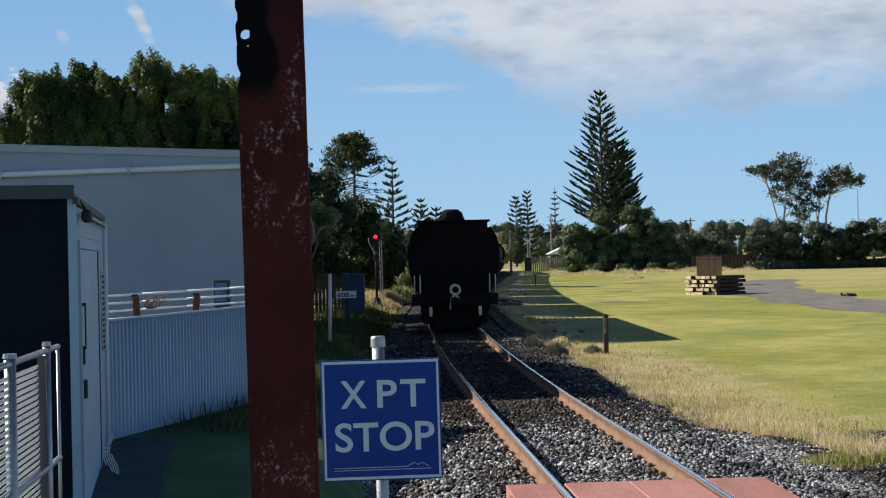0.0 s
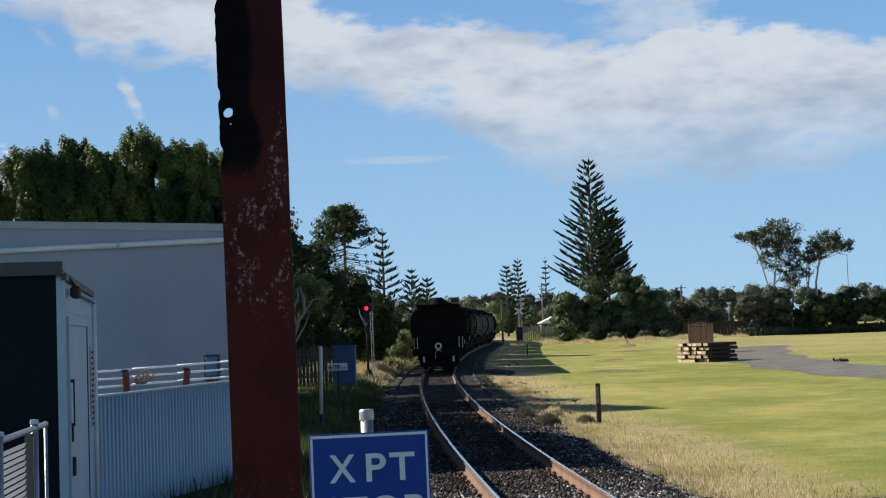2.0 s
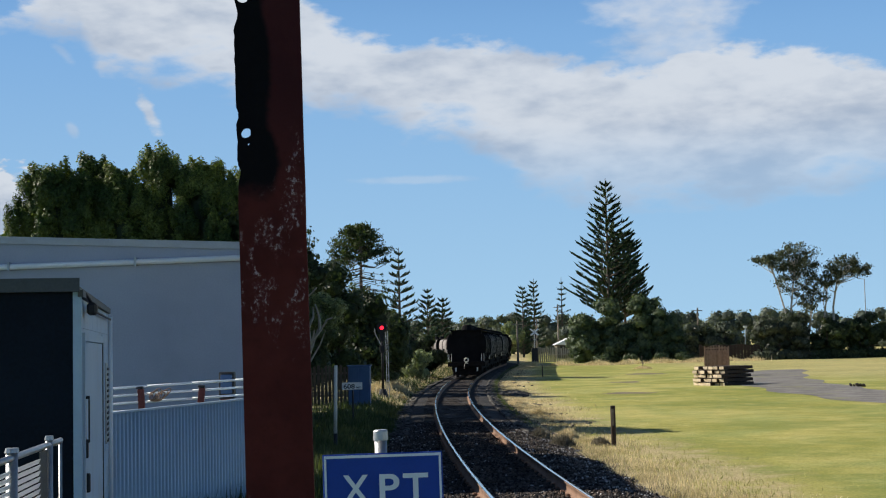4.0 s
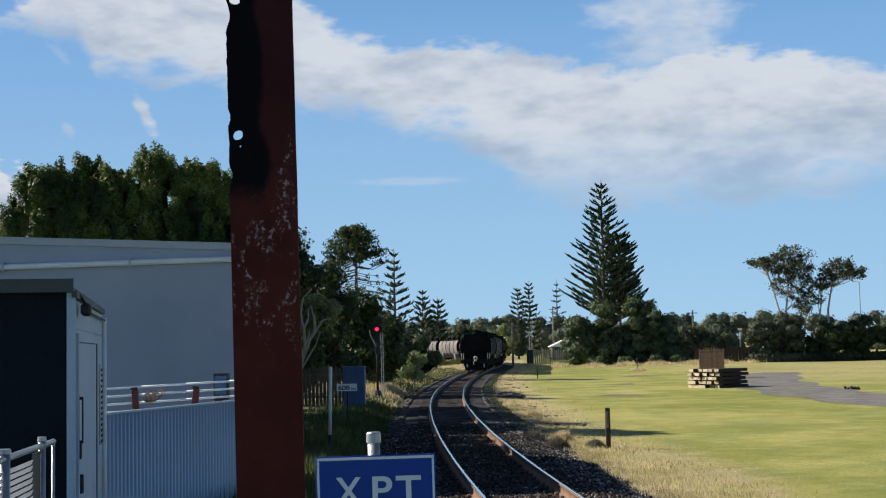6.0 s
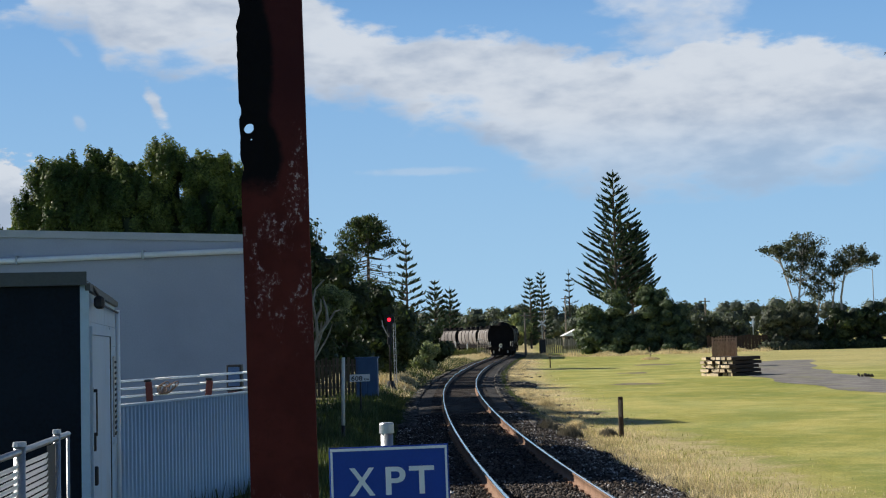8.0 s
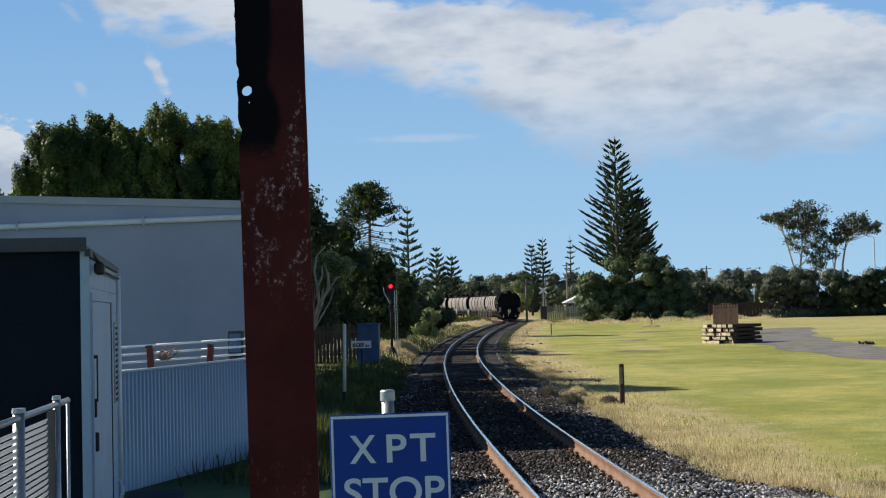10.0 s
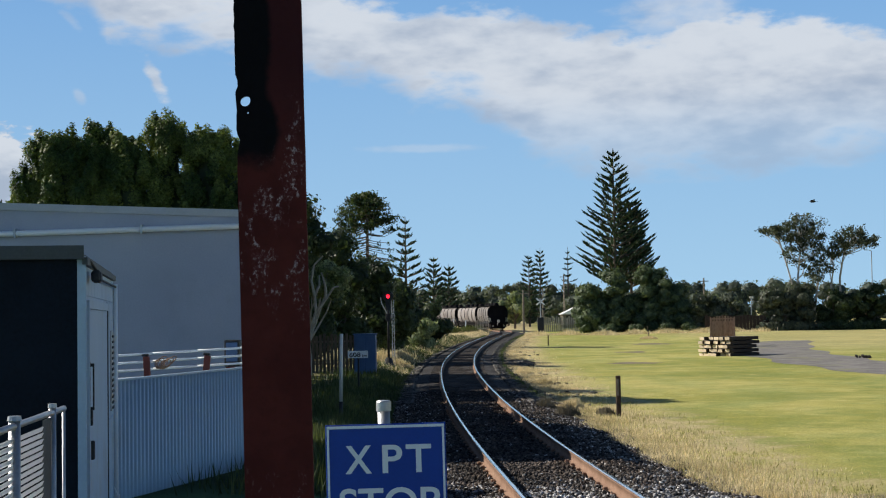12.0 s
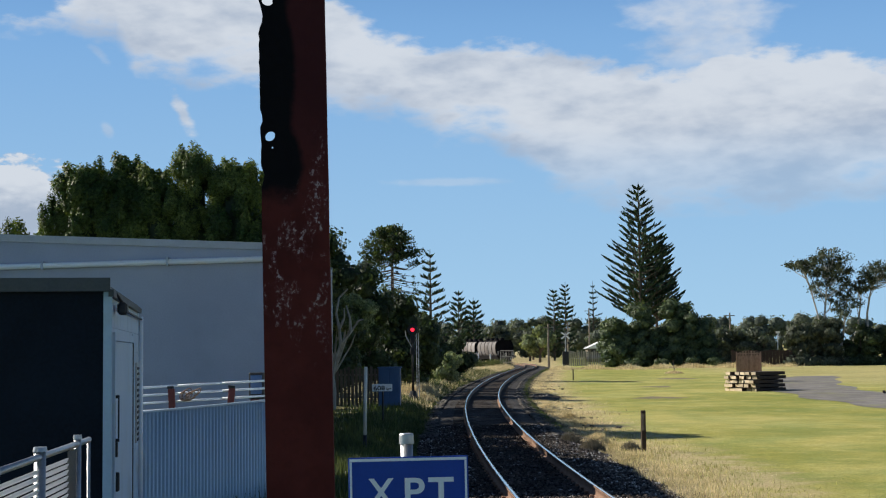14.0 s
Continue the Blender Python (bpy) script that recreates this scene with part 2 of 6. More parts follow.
def post_material():
    """Old red-brown paint, flaking to white primer in trails, with a black tarred strip along one edge."""
    m = bpy.data.materials.new("flaking_red_paint")
    m.use_nodes = True
    n = Nodes(m.node_tree)
    pos = n.add("ShaderNodeNewGeometry").outputs["Position"]
    xyz = n.add("ShaderNodeSeparateXYZ", None, Vector=pos)
    x, z = xyz.outputs[0], xyz.outputs[2]
    a, b = n.noise(pos, 6.0, 5.0), n.noise(pos, 60.0, 5.0, 0.7)
    red = n.mix(n.ramp(a, 0.3, 0.7), (0.088, 0.017, 0.014), (0.138, 0.028, 0.021))
    red = n.mix(n.math("MULTIPLY", n.ramp(b, 0.5, 0.7), 0.35), red, (0.07, 0.018, 0.014))
    red = n.mix(n.math("MULTIPLY", n.ramp(n.math("ADD", z, n.math("MULTIPLY", n.math("SUBTRACT", a, 0.5), 0.25)), 2.62, 2.95), 0.75), red, (0.045, 0.012, 0.015))
    # flakes: ragged clusters in trails down the steel
    tall = n.add("ShaderNodeMapping", None, Vector=pos, Scale=(30.0, 30.0, 14.0)).outputs[0]
    patch = n.ramp(n.noise(tall, 1.0, 3.0, 0.6), 0.495, 0.60)
    zone = n.math("MULTIPLY", n.ramp(z, 2.34, 2.52), n.ramp(n.math("SUBTRACT", z, n.math("MULTIPLY", n.math("ADD", x, 0.33), 1.6)), 2.80, 2.62))
    lowz = n.math("MULTIPLY", n.ramp(z, 2.12, 2.0), 0.75)
    crumbs = n.add("ShaderNodeMapping", None, Vector=pos, Scale=(105.0, 105.0, 75.0)).outputs[0]
    chips = n.noise(crumbs, 1.0, 5.0, 0.7)
    flake = n.math("MULTIPLY", n.math("MULTIPLY", patch, n.ramp(chips, 0.545, 0.60)), n.math("MAXIMUM", zone, lowz))
    col = n.mix(n.math("MULTIPLY", n.math("MULTIPLY", patch, n.ramp(chips, 0.42, 0.56)), n.math("MULTIPLY", n.math("MAXIMUM", zone, lowz), 0.45)), red, (0.20, 0.075, 0.07))
    col = n.mix(flake, col, (0.50, 0.36, 0.34))
    edge = n.math("ADD", n.math("ADD", x, n.math("MULTIPLY", z, 0.014)), n.math("MULTIPLY", n.math("SUBTRACT", a, 0.5), 0.05))
    bulge = n.math("MULTIPLY", n.ramp(n.math("ABSOLUTE", n.math("SUBTRACT", z, 2.77)), 0.10, 0.0), 0.016)
    side = n.ramp(n.math("SUBTRACT", n.math("ADD", edge, n.math("MULTIPLY", n.math("SUBTRACT", b, 0.5), 0.012)), bulge), -0.288, -0.304)
    foot = n.math("ADD", z, n.math("ADD", n.math("MULTIPLY", n.math("SUBTRACT", a, 0.5), 0.10), n.math("MULTIPLY", n.math("SUBTRACT", b, 0.5), 0.03)))
    tar = n.math("MULTIPLY", side, n.ramp(foot, 2.675, 2.735))
    col = n.mix(tar, col, (0.006, 0.005, 0.006))
    p = n.add("ShaderNodeBsdfPrincipled", None, Base_Color=col, Roughness=n.math("ADD", 0.62, n.math("MULTIPLY", b, 0.35)))
    p.inputs["Specular IOR Level"].default_value = 0.12
    bump = n.add("ShaderNodeBump", None, Strength=0.5, Distance=0.003, Height=n.math("ADD", b, flake))
    n.put(p.inputs["Normal"], bump.outputs[0])
    n.add("ShaderNodeOutputMaterial", None, Surface=p.outputs[0])
    return m


LAWN = lawn_material()
POST = post_material()
BALLAST = material("ballast_bed", (0.006, 0.006, 0.007), (0.05, 0.047, 0.045), 2.4, 0.95, 1.0, 11, dirt=(0.03, 0.026, 0.018), dirt_scale=1.1, dirt_amount=0.8, dist=0.06)
RUBBLE = material("dark_rubble", (0.03, 0.028, 0.026), (0.12, 0.115, 0.105), 1.2, 0.9, 0.3, 60, dirt=(0.07, 0.05, 0.03), dirt_scale=0.5, dirt_amount=0.5, island=0.9)
# Brown stones; the shade over the track is put into their dark tone.
BROWN_SHADE = material("brown_shade_stone", (0.014, 0.012, 0.011), (0.10, 0.082, 0.07), 1.2, 0.9, 0.3, 60, dirt=(0.05, 0.03, 0.018), dirt_scale=0.5, dirt_amount=0.6, island=1.2)
STONE = material("ballast_stone", (0.042, 0.042, 0.045), (0.42, 0.42, 0.425), 1.2, 0.85, 0.3, 60, dirt=(0.12, 0.078, 0.045), dirt_scale=0.5, dirt_amount=0.5, island=1.3)
RUST = material("rusty_rail_web", (0.17, 0.095, 0.06), (0.28, 0.175, 0.12), 3, 0.85, 0.3, 60)
RAILTOP = material("polished_rail_head", (0.86, 0.85, 0.83), (0.95, 0.94, 0.92), 2, 0.14, 0.02, 80, metal=1.0, stretch=(1, 0.1, 1))
SLEEPER = material("weathered_sleeper", (0.025, 0.021, 0.018), (0.07, 0.058, 0.048), 4, 0.9, 0.5, 50, random_tone=0.25)
PANEL = material("red_crossing_panel", (0.36, 0.15, 0.125), (0.50, 0.25, 0.215), 1.4, 0.8, 0.25, 30, dirt=(0.20, 0.13, 0.10), dirt_scale=2.0, dirt_amount=0.5, stretch=(1, 0.25, 1))
BLUE = material("blue_sign_face", (0.005, 0.048, 0.31), (0.008, 0.062, 0.38), 4, 0.5, 0.05, 90, dirt=(0.03, 0.05, 0.2), dirt_scale=3, dirt_amount=0.4)
WHITE = material("white_lettering", (0.86, 0.87, 0.88), (0.91, 0.92, 0.92), 8, 0.5, 0.05, 90)
GALV = material("galvanised_steel", (0.36, 0.37, 0.38), (0.52, 0.53, 0.54), 9, 0.45, 0.15, 80, metal=0.75)
GREYWALL = material("grey_render", (0.36, 0.375, 0.445), (0.42, 0.435, 0.50), 0.8, 0.85, 0.15, 30, dirt=(0.31, 0.32, 0.37), dirt_scale=0.35, dirt_amount=0.6)
PALEWALL = material("pale_painted_block", (0.42, 0.545, 0.67), (0.49, 0.61, 0.72), 1.2, 0.7, 0.15, 30, dirt=(0.40, 0.42, 0.43), dirt_scale=1.4, dirt_amount=0.45)
CORR = material("pale_corrugated_sheet", (0.33, 0.45, 0.56), (0.40, 0.51, 0.61), 1.5, 0.5, 0.1, 40, dirt=(0.38, 0.40, 0.40), dirt_scale=1.2, dirt_amount=0.4)
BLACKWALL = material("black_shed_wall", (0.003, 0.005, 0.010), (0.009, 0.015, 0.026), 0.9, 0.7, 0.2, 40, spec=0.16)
TRIMGREY = material("grey_roof_sheet", (0.055, 0.06, 0.062), (0.085, 0.09, 0.09), 2.0, 0.6, 0.15, 50)
CAPPING = material("grey_metal_capping", (0.40, 0.40, 0.41), (0.48, 0.48, 0.49), 2.0, 0.5, 0.1, 50)
PIPE = material("white_gutter_pipe", (0.76, 0.78, 0.80), (0.84, 0.86, 0.87), 3.0, 0.5, 0.05, 60)
REDPAINT = material("red_painted_post", (0.10, 0.018, 0.016), (0.16, 0.032, 0.026), 6, 0.6, 0.1, 60)
CONCRETE = material("dark_damp_concrete", (0.025, 0.034, 0.046), (0.055, 0.068, 0.085), 2, 0.9, 0.3, 50)
DARKMETAL = material("dark_metal", (0.02, 0.02, 0.022), (0.04, 0.04, 0.042), 5, 0.55, 0.1, 60, metal=0.3)
CABBLUE = material("blue_cabinet_paint", (0.045, 0.10, 0.22), (0.06, 0.13, 0.27), 2, 0.5, 0.1, 50)
TIMBER = material("sawn_timber", (0.50, 0.40, 0.27), (0.66, 0.56, 0.41), 3, 0.85, 0.4, 40, stretch=(1, 1, 4), random_tone=0.22)
OLDWOOD = material("grey_weathered_wood", (0.16, 0.13, 0.10), (0.27, 0.23, 0.18), 5, 0.9, 0.4, 50, random_tone=0.2)
REDWOOD = material("red_brown_slats", (0.24, 0.145, 0.105), (0.38, 0.25, 0.19), 5, 0.9, 0.4, 50, random_tone=0.2)
PALEWOOD = material("pale_grey_palings", (0.34, 0.32, 0.29), (0.50, 0.47, 0.43), 5, 0.9, 0.4, 50, random_tone=0.3)
TUFTDARK = foliage("grey_seeding_grass", (0.10, 0.095, 0.075), (0.24, 0.22, 0.17), 0.8, 0.3, (1.0, 0.95, 0.8))
STAKEWOOD = material("burnt_and_shade_wood", (0.035, 0.022, 0.016), (0.075, 0.05, 0.035), 9, 0.9, 0.5, 60)
GRAVEL = material("grey_gravel_track", (0.115, 0.108, 0.10), (0.25, 0.235, 0.215), 0.9, 0.95, 0.5, 7, dirt=(0.20, 0.20, 0.06), dirt_scale=0.45, dirt_amount=0.7)
DIRT = material("bare_soil", (0.13, 0.11, 0.07), (0.27, 0.22, 0.13), 1.2, 0.95, 0.5, 9, dirt=(0.22, 0.23, 0.06), dirt_scale=0.9, dirt_amount=0.9)
WAGONSIDE = material("dusty_wagon_side", (0.16, 0.144, 0.135), (0.30, 0.272, 0.255), 0.8, 0.7, 0.1, 20, dirt=(0.065, 0.042, 0.032), dirt_scale=0.9, dirt_amount=0.85, local=True, stretch=(1, 1, 0.3), random_tone=0.3)
WAGONEND = material("black_wagon_end", (0.006, 0.006, 0.007), (0.013, 0.012, 0.013), 1.5, 0.9, 0.1, 20, local=True, spec=0.1)
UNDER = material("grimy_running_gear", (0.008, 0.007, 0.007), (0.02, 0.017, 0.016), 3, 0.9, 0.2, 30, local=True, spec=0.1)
BARK = material("grey_brown_bark", (0.07, 0.055, 0.042), (0.16, 0.13, 0.10), 4, 0.95, 0.7, 25, stretch=(1, 1, 0.3))
PALEBARK = material("pale_bark", (0.28, 0.26, 0.22), (0.46, 0.43, 0.38), 4, 0.9, 0.5, 25)
LEAF_BROAD = foliage("broad_leaves", (0.045, 0.08, 0.02), (0.175, 0.21, 0.05), 0.7, 0.3, (1.15, 1.25, 0.4))
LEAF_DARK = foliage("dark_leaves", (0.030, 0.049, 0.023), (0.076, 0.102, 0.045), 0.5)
LEAF_PINE = foliage("pine_needles", (0.032, 0.060, 0.038), (0.062, 0.098, 0.056), 0.5, 0.2)
LEAF_DRY = foliage("olive_leaves", (0.048, 0.062, 0.042), (0.115, 0.13, 0.09), 0.6, 0.3, (1.1, 1.2, 0.7))
LEAF_LIGHT = foliage("light_green_leaves", (0.08, 0.105, 0.045), (0.15, 0.17, 0.08), 0.9)
# Haze is mixed into this leaf colour: paler and bluer for far trees.
LEAF_HAZE = foliage("hazed_distant_leaves", (0.075, 0.098, 0.082), (0.125, 0.148, 0.115), 0.1)
LEAF_SHRUB = foliage("shrub_leaves", (0.05, 0.082, 0.04), (0.11, 0.142, 0.07), 0.5, 0.25)
STRAW = foliage("dry_grass", (0.52, 0.44, 0.25), (0.74, 0.65, 0.43), 0.8, 0.4, (1.0, 0.95, 0.8))
LONGGRASS = foliage("long_green_grass", (0.045, 0.07, 0.03), (0.105, 0.12, 0.055), 0.8, 0.4)
VERGEGREEN = foliage("verge_green_grass", (0.29, 0.30, 0.10), (0.46, 0.43, 0.18), 0.8, 0.4, (1.0, 1.0, 0.7))
# Pale leaves, lightened to put sunlight into a bush and crown lying in shade.
LEAF_PALE = foliage("pale_lightened_leaves", (0.17, 0.21, 0.10), (0.30, 0.33, 0.19), 0.9)
REDGLOW = glow("red_signal_light", (1.0, 0.012, 0.03), 3.2)
LAMPWHITE = material("pale_marker", (0.68, 0.66, 0.58), (0.80, 0.78, 0.70), 6, 0.6, 0.05, 60, local=True)


# ---- shaping ----
def box(bm, x0, x1, y0, y1, z0, z1, bevel=0.0, m=None):
    vs = bmesh.ops.create_cube(bm, size=1.0, matrix=Matrix.Translation(((x0 + x1) / 2, (y0 + y1) / 2, (z0 + z1) / 2)) @ Matrix.Diagonal((x1 - x0, y1 - y0, z1 - z0, 1)))["verts"]
    if bevel:
        es = list({e for v in vs for e in v.link_edges})
        vs = list({v for f in bmesh.ops.bevel(bm, geom=es, offset=bevel, segments=1, affect="EDGES", profile=0.5)["faces"] for v in f.verts} | {v for v in vs if v.is_valid})
    if m is not None:
        bmesh.ops.transform(bm, matrix=m, verts=vs)
    return bm


def rod(bm, a, b, r0, r1=None, seg=8):
    a, b = Vector(a), Vector(b)
    d = b - a
    m = Matrix.Translation((a + b) / 2) @ d.to_track_quat("Z", "Y").to_matrix().to_4x4()
    bmesh.ops.create_cone(bm, cap_ends=True, segments=seg, radius1=r0, radius2=r0 if r1 is None else r1, depth=d.length, matrix=m)
    return bm


def boxed(*a, **k):
    return box(bmesh.new(), *a, **k)


def rodded(*a, **k):
    return rod(bmesh.new(), *a, **k)


def mesh_of(name, bm, mat, smooth=False):
    me = bpy.data.meshes.new(name)
    bm.to_mesh(me)
    bm.free()
    me.materials.append(mat)
    if smooth:
        me.shade_smooth()
    return me


def part(name, bm, mat, parent, label="", smooth=False):
    """Links a bmesh as one mesh object under a thing or a part."""
    ob = new(name, bm if isinstance(bm, bpy.types.Mesh) else mesh_of(name, bm, mat, smooth))
    ob.parent = parent
    return tagged(ob, label)


def thing(name, label, category, group="", kind="", at=None):
    ob = new(name)
    ob.empty_display_size = 0.1
    if at is not None:
        ob.matrix_basis = at
    return tagged(ob, label, category, group, kind)


def solid(name, bm, mat, label, category, group="", kind="", smooth=False):
    ob = new(name, bm if isinstance(bm, bpy.types.Mesh) else mesh_of(name, bm, mat, smooth))
    return tagged(ob, label, category, group, kind)


def mesh_from(name, verts, faces, mat, smooth=False):
    """A mesh from numpy vertices (n, 3) and faces (m, k)."""
    me = bpy.data.meshes.new(name)
    verts, faces = np.asarray(verts, np.float32), np.asarray(faces, np.int32)
    m, k = faces.shape
    me.vertices.add(len(verts))
    me.vertices.foreach_set("co", verts.ravel())
    me.loops.add(m * k)
    me.loops.foreach_set("vertex_index", faces.ravel())
    me.polygons.add(m)
    me.polygons.foreach_set("loop_start", np.arange(0, m * k, k, dtype=np.int32))
    me.polygons.foreach_set("loop_total", np.full(m, k, np.int32))
    me.update(calc_edges=True)
    me.materials.append(mat)
    if smooth:
        me.shade_smooth()
    return me


def unit(v):
    return v / np.maximum(np.linalg.norm(v, axis=1, keepdims=True), 1e-9)


def leaves(rng, centres, size, up=0.0, slim=0.5, facing=None):
    """Diamond leaves at the centres, turned at random or about their facing; up: how far they tend to point up."""
    n = len(centres)
    a = unit(rng.normal(size=(n, 3)) + (0, 0, up))
    b = unit(np.cross(a, rng.normal(size=(n, 3)) if facing is None else facing + rng.normal(0, 0.32, (n, 3))))
    if facing is not None:
        a = unit(np.cross(b, facing + rng.normal(0, 0.25, (n, 3))))
    s = (size * rng.uniform(0.6, 1.3, n))[:, None]
    v = np.stack([centres - a * s, centres + b * s * slim, centres + a * s, centres - b * s * slim], 1).reshape(-1, 3)
    return v, np.arange(4 * n).reshape(-1, 4)


def clump_points(rng, clumps, n):
    """Points near the shells of lumpy clumps (x, y, z, rx, ry, rz), shared out by surface."""
    c = np.array(clumps, float)
    w = (c[:, 3] * c[:, 5]) + 0.01
    pick = rng.choice(len(c), n, p=w / w.sum())
    d = unit(rng.normal(size=(n, 3)))
    r = rng.uniform(0.62, 1.06, n) ** 0.7
    bump = 1 + 0.16 * np.sin(d[:, 0] * 7 + pick) * np.sin(d[:, 2] * 6 + pick * 2) + 0.10 * np.sin(d[:, 1] * 13 + pick)
    return c[pick, :3] + d * c[pick, 3:] * (r * bump)[:, None], d


def core(rng, clumps, k=0.66):
    """Dark inner masses that keep a crown from being seen through."""
    bm = bmesh.new()
    for x, y, z, a, b, c in clumps:
        vs = bmesh.ops.create_icosphere(bm, subdivisions=2, radius=1.0, matrix=Matrix.Translation((x, y, z)) @ Matrix.Diagonal((a * k, b * k, c * k, 1)))["verts"]
        for v in vs:
            v.co += noise.noise_vector(v.co * 0.9) * min(a, c) * 0.22
    return bm


def sub_clumps(rng, x0, x1, y0, y1, z0, z1, n, r0, r1, flat=0.8):
    """Clumps filling a rounded mass."""
    out = []
    cx, cy, cz = (x0 + x1) / 2, (y0 + y1) / 2, (z0 + z1) / 2
    while len(out) < n:
        d = rng.uniform(-1, 1, 3)
        if np.linalg.norm(d) < 1:
            r = rng.uniform(r0, r1)
            out.append((cx + d[0] * (x1 - x0) / 2, cy + d[1] * (y1 - y0) / 2, cz + d[2] * (z1 - z0) / 2, r, r, r * flat))
    return out


def branch(bm, pts, r0, r1, seg=6):
    pts = [Vector(p) for p in pts]
    for i in range(len(pts) - 1):
        rod(bm, pts[i], pts[i + 1], r0 + (r1 - r0) * i / (len(pts) - 1), r0 + (r1 - r0) * (i + 1) / (len(pts) - 1), seg)
    return bm


def broad_tree(name, label, seed, base, clumps, n, size, leaf, bark=BARK, category="tree", group="", r=0.25, inner=0.66, slim=0.5):
    """A trunk with limbs to its clumps, and a crown of many leaves."""
    rng = np.random.default_rng(seed)
    t = thing(name, label, category, group)
    bm = bmesh.new()
    bx, by, bz = base
    fork = Vector((bx, by, bz + 0.35 * (np.mean([c[2] for c in clumps]) - bz)))
    branch(bm, [(bx, by, bz - 0.1), (bx + 0.05, by, (bz + fork.z) / 2), fork], r, r * 0.75, 8)
    for c in clumps[:14]:
        e = Vector(c[:3])
        mid = fork.lerp(e, 0.5) + Vector((rng.normal() * 0.2, rng.normal() * 0.2, 0.15))
        branch(bm, [fork, mid, e], r * 0.5, r * 0.12, 5)
    part("trunk", bm, bark, t)
    where, facing = clump_points(rng, clumps, n)
    v, f = leaves(rng, where, size, slim=slim, facing=facing)
    crown = part("crown", mesh_from("crown", v, f, leaf), leaf, t)
    if inner:
        part("inner_foliage", core(rng, clumps, inner), leaf, crown)
    return t


# ---- the line ----
TRACK = [(-40.0, 5.15), (0.0, 2.75), (8.0, 2.27), (13.6, 1.91), (18.2, 1.6), (22.4, 1.28), (28.3, 0.94), (36.0, 0.58), (46.0, 0.27), (56.5, 0.09), (67.0, 0.10), (78.5, 0.33), (93.0, 0.87),
         (112.0, 1.88), (139.5, 3.80), (155.0, 5.2), (166.0, 6.1), (178.0, 6.6), (188.0, 6.5), (197.0, 5.7), (205.0, 5.0), (214.0, 3.4), (230.0, -0.4), (260.0, -8.6), (320.0, -24.0), (460.0, -60.0)]
_ty, _tx = np.array([p[0] for p in TRACK]), np.array([p[1] for p in TRACK])


def smooth_line():
    """The centre line, sampled every half metre of its length and rounded off."""
    y = np.arange(-40, 460, 0.5)
    x = np.interp(y, _ty, _tx)
    for _ in range(3):
        k = np.ones(13) / 13
        x = np.convolve(np.pad(x, 6, mode="reflect", reflect_type="odd"), k, "valid")
    s = np.concatenate([[0], np.cumsum(np.hypot(np.diff(x), np.diff(y)))])
    s = s - np.interp(0, y, s)
    g = np.arange(math.ceil(s[0] * 2) / 2, s[-1], 0.5)
    return g, np.interp(g, s, x), np.interp(g, s, y)


LS, LX, LY = smooth_line()
_hx, _hy = np.gradient(LX), np.gradient(LY)
_hl = np.hypot(_hx, _hy)
NX, NY = _hy / _hl, -_hx / _hl  # to the right of the line


def on_line(s, off=0.0, z=0.0):
    return (float(np.interp(s, LS, LX + NX * off)), float(np.interp(s, LS, LY + NY * off)), z)


def centre_x(y):
    return np.interp(y, LY, LX)


def ramp01(v, a, b):
    t = np.clip((v - a) / (b - a), 0, 1)
    return t * t * (3 - 2 * t)


def ground_z(x, y):
    """Lawn beside the line, higher ground by the sheds, and a low bed under the ballast."""
    x, y = np.asarray(x, float), np.asarray(y, float)
    off = x - centre_x(y)
    z = -0.36 + 0.05 * np.sin(x * 0.21 + 1) * np.sin(y * 0.13) * ramp01(off, 2, 8)
    left = ramp01(-off, 2.3, 3.4)
    z = z + left * (0.36 - 0.02 + 0.35 * (1 - ramp01(y, 22, 31)))
    return z - 0.12 * (1 - ramp01(np.abs(off), 1.6, 2.6))


# ---- ground, track ----
def make_ground():
    xs = np.unique(np.concatenate([np.linspace(-3000, -60, 14), np.linspace(-60, -12, 25), np.linspace(-12, 16, 113), np.linspace(16, 80, 33), np.linspace(80, 3000, 14)]))
    ys = np.unique(np.concatenate([np.linspace(-200, -40, 6), np.linspace(-40, 0, 41), np.linspace(0, 60, 121), np.linspace(60, 240, 91), np.linspace(240, 4000, 20)]))
    X, Y = np.meshgrid(xs, ys)
    Z = ground_z(X, Y)
    nx, ny = len(xs), len(ys)
    i = (np.arange(ny - 1)[:, None] * nx + np.arange(nx - 1)[None]).ravel()
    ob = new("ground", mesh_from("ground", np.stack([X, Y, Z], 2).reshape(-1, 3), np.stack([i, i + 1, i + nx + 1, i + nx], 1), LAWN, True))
    tagged(ob, "sunlit mown lawn, yellowed and dry beside the railway", "lawn", kind="structure")


def strip(name, profile, mat, s0, s1, step=2, smooth=False):
    """A profile of (offset, height) pulled along the line."""
    i0, i1 = int((s0 - LS[0]) * 2), int((s1 - LS[0]) * 2)
    idx = np.arange(i0, i1 + 1, step)
    k = len(profile)
    v = np.concatenate([np.stack([LX[idx] + NX[idx] * o, LY[idx] + NY[idx] * o, np.full(len(idx), z)], 1)[:, None] for o, z in profile], 1)
    n = len(idx)
    f = [[r * k + c, r * k + (c + 1) % k, (r + 1) * k + (c + 1) % k, (r + 1) * k + c] for r in range(n - 1) for c in range(k)]
    return mesh_from(name, v.reshape(-1, 3), f, mat, smooth)


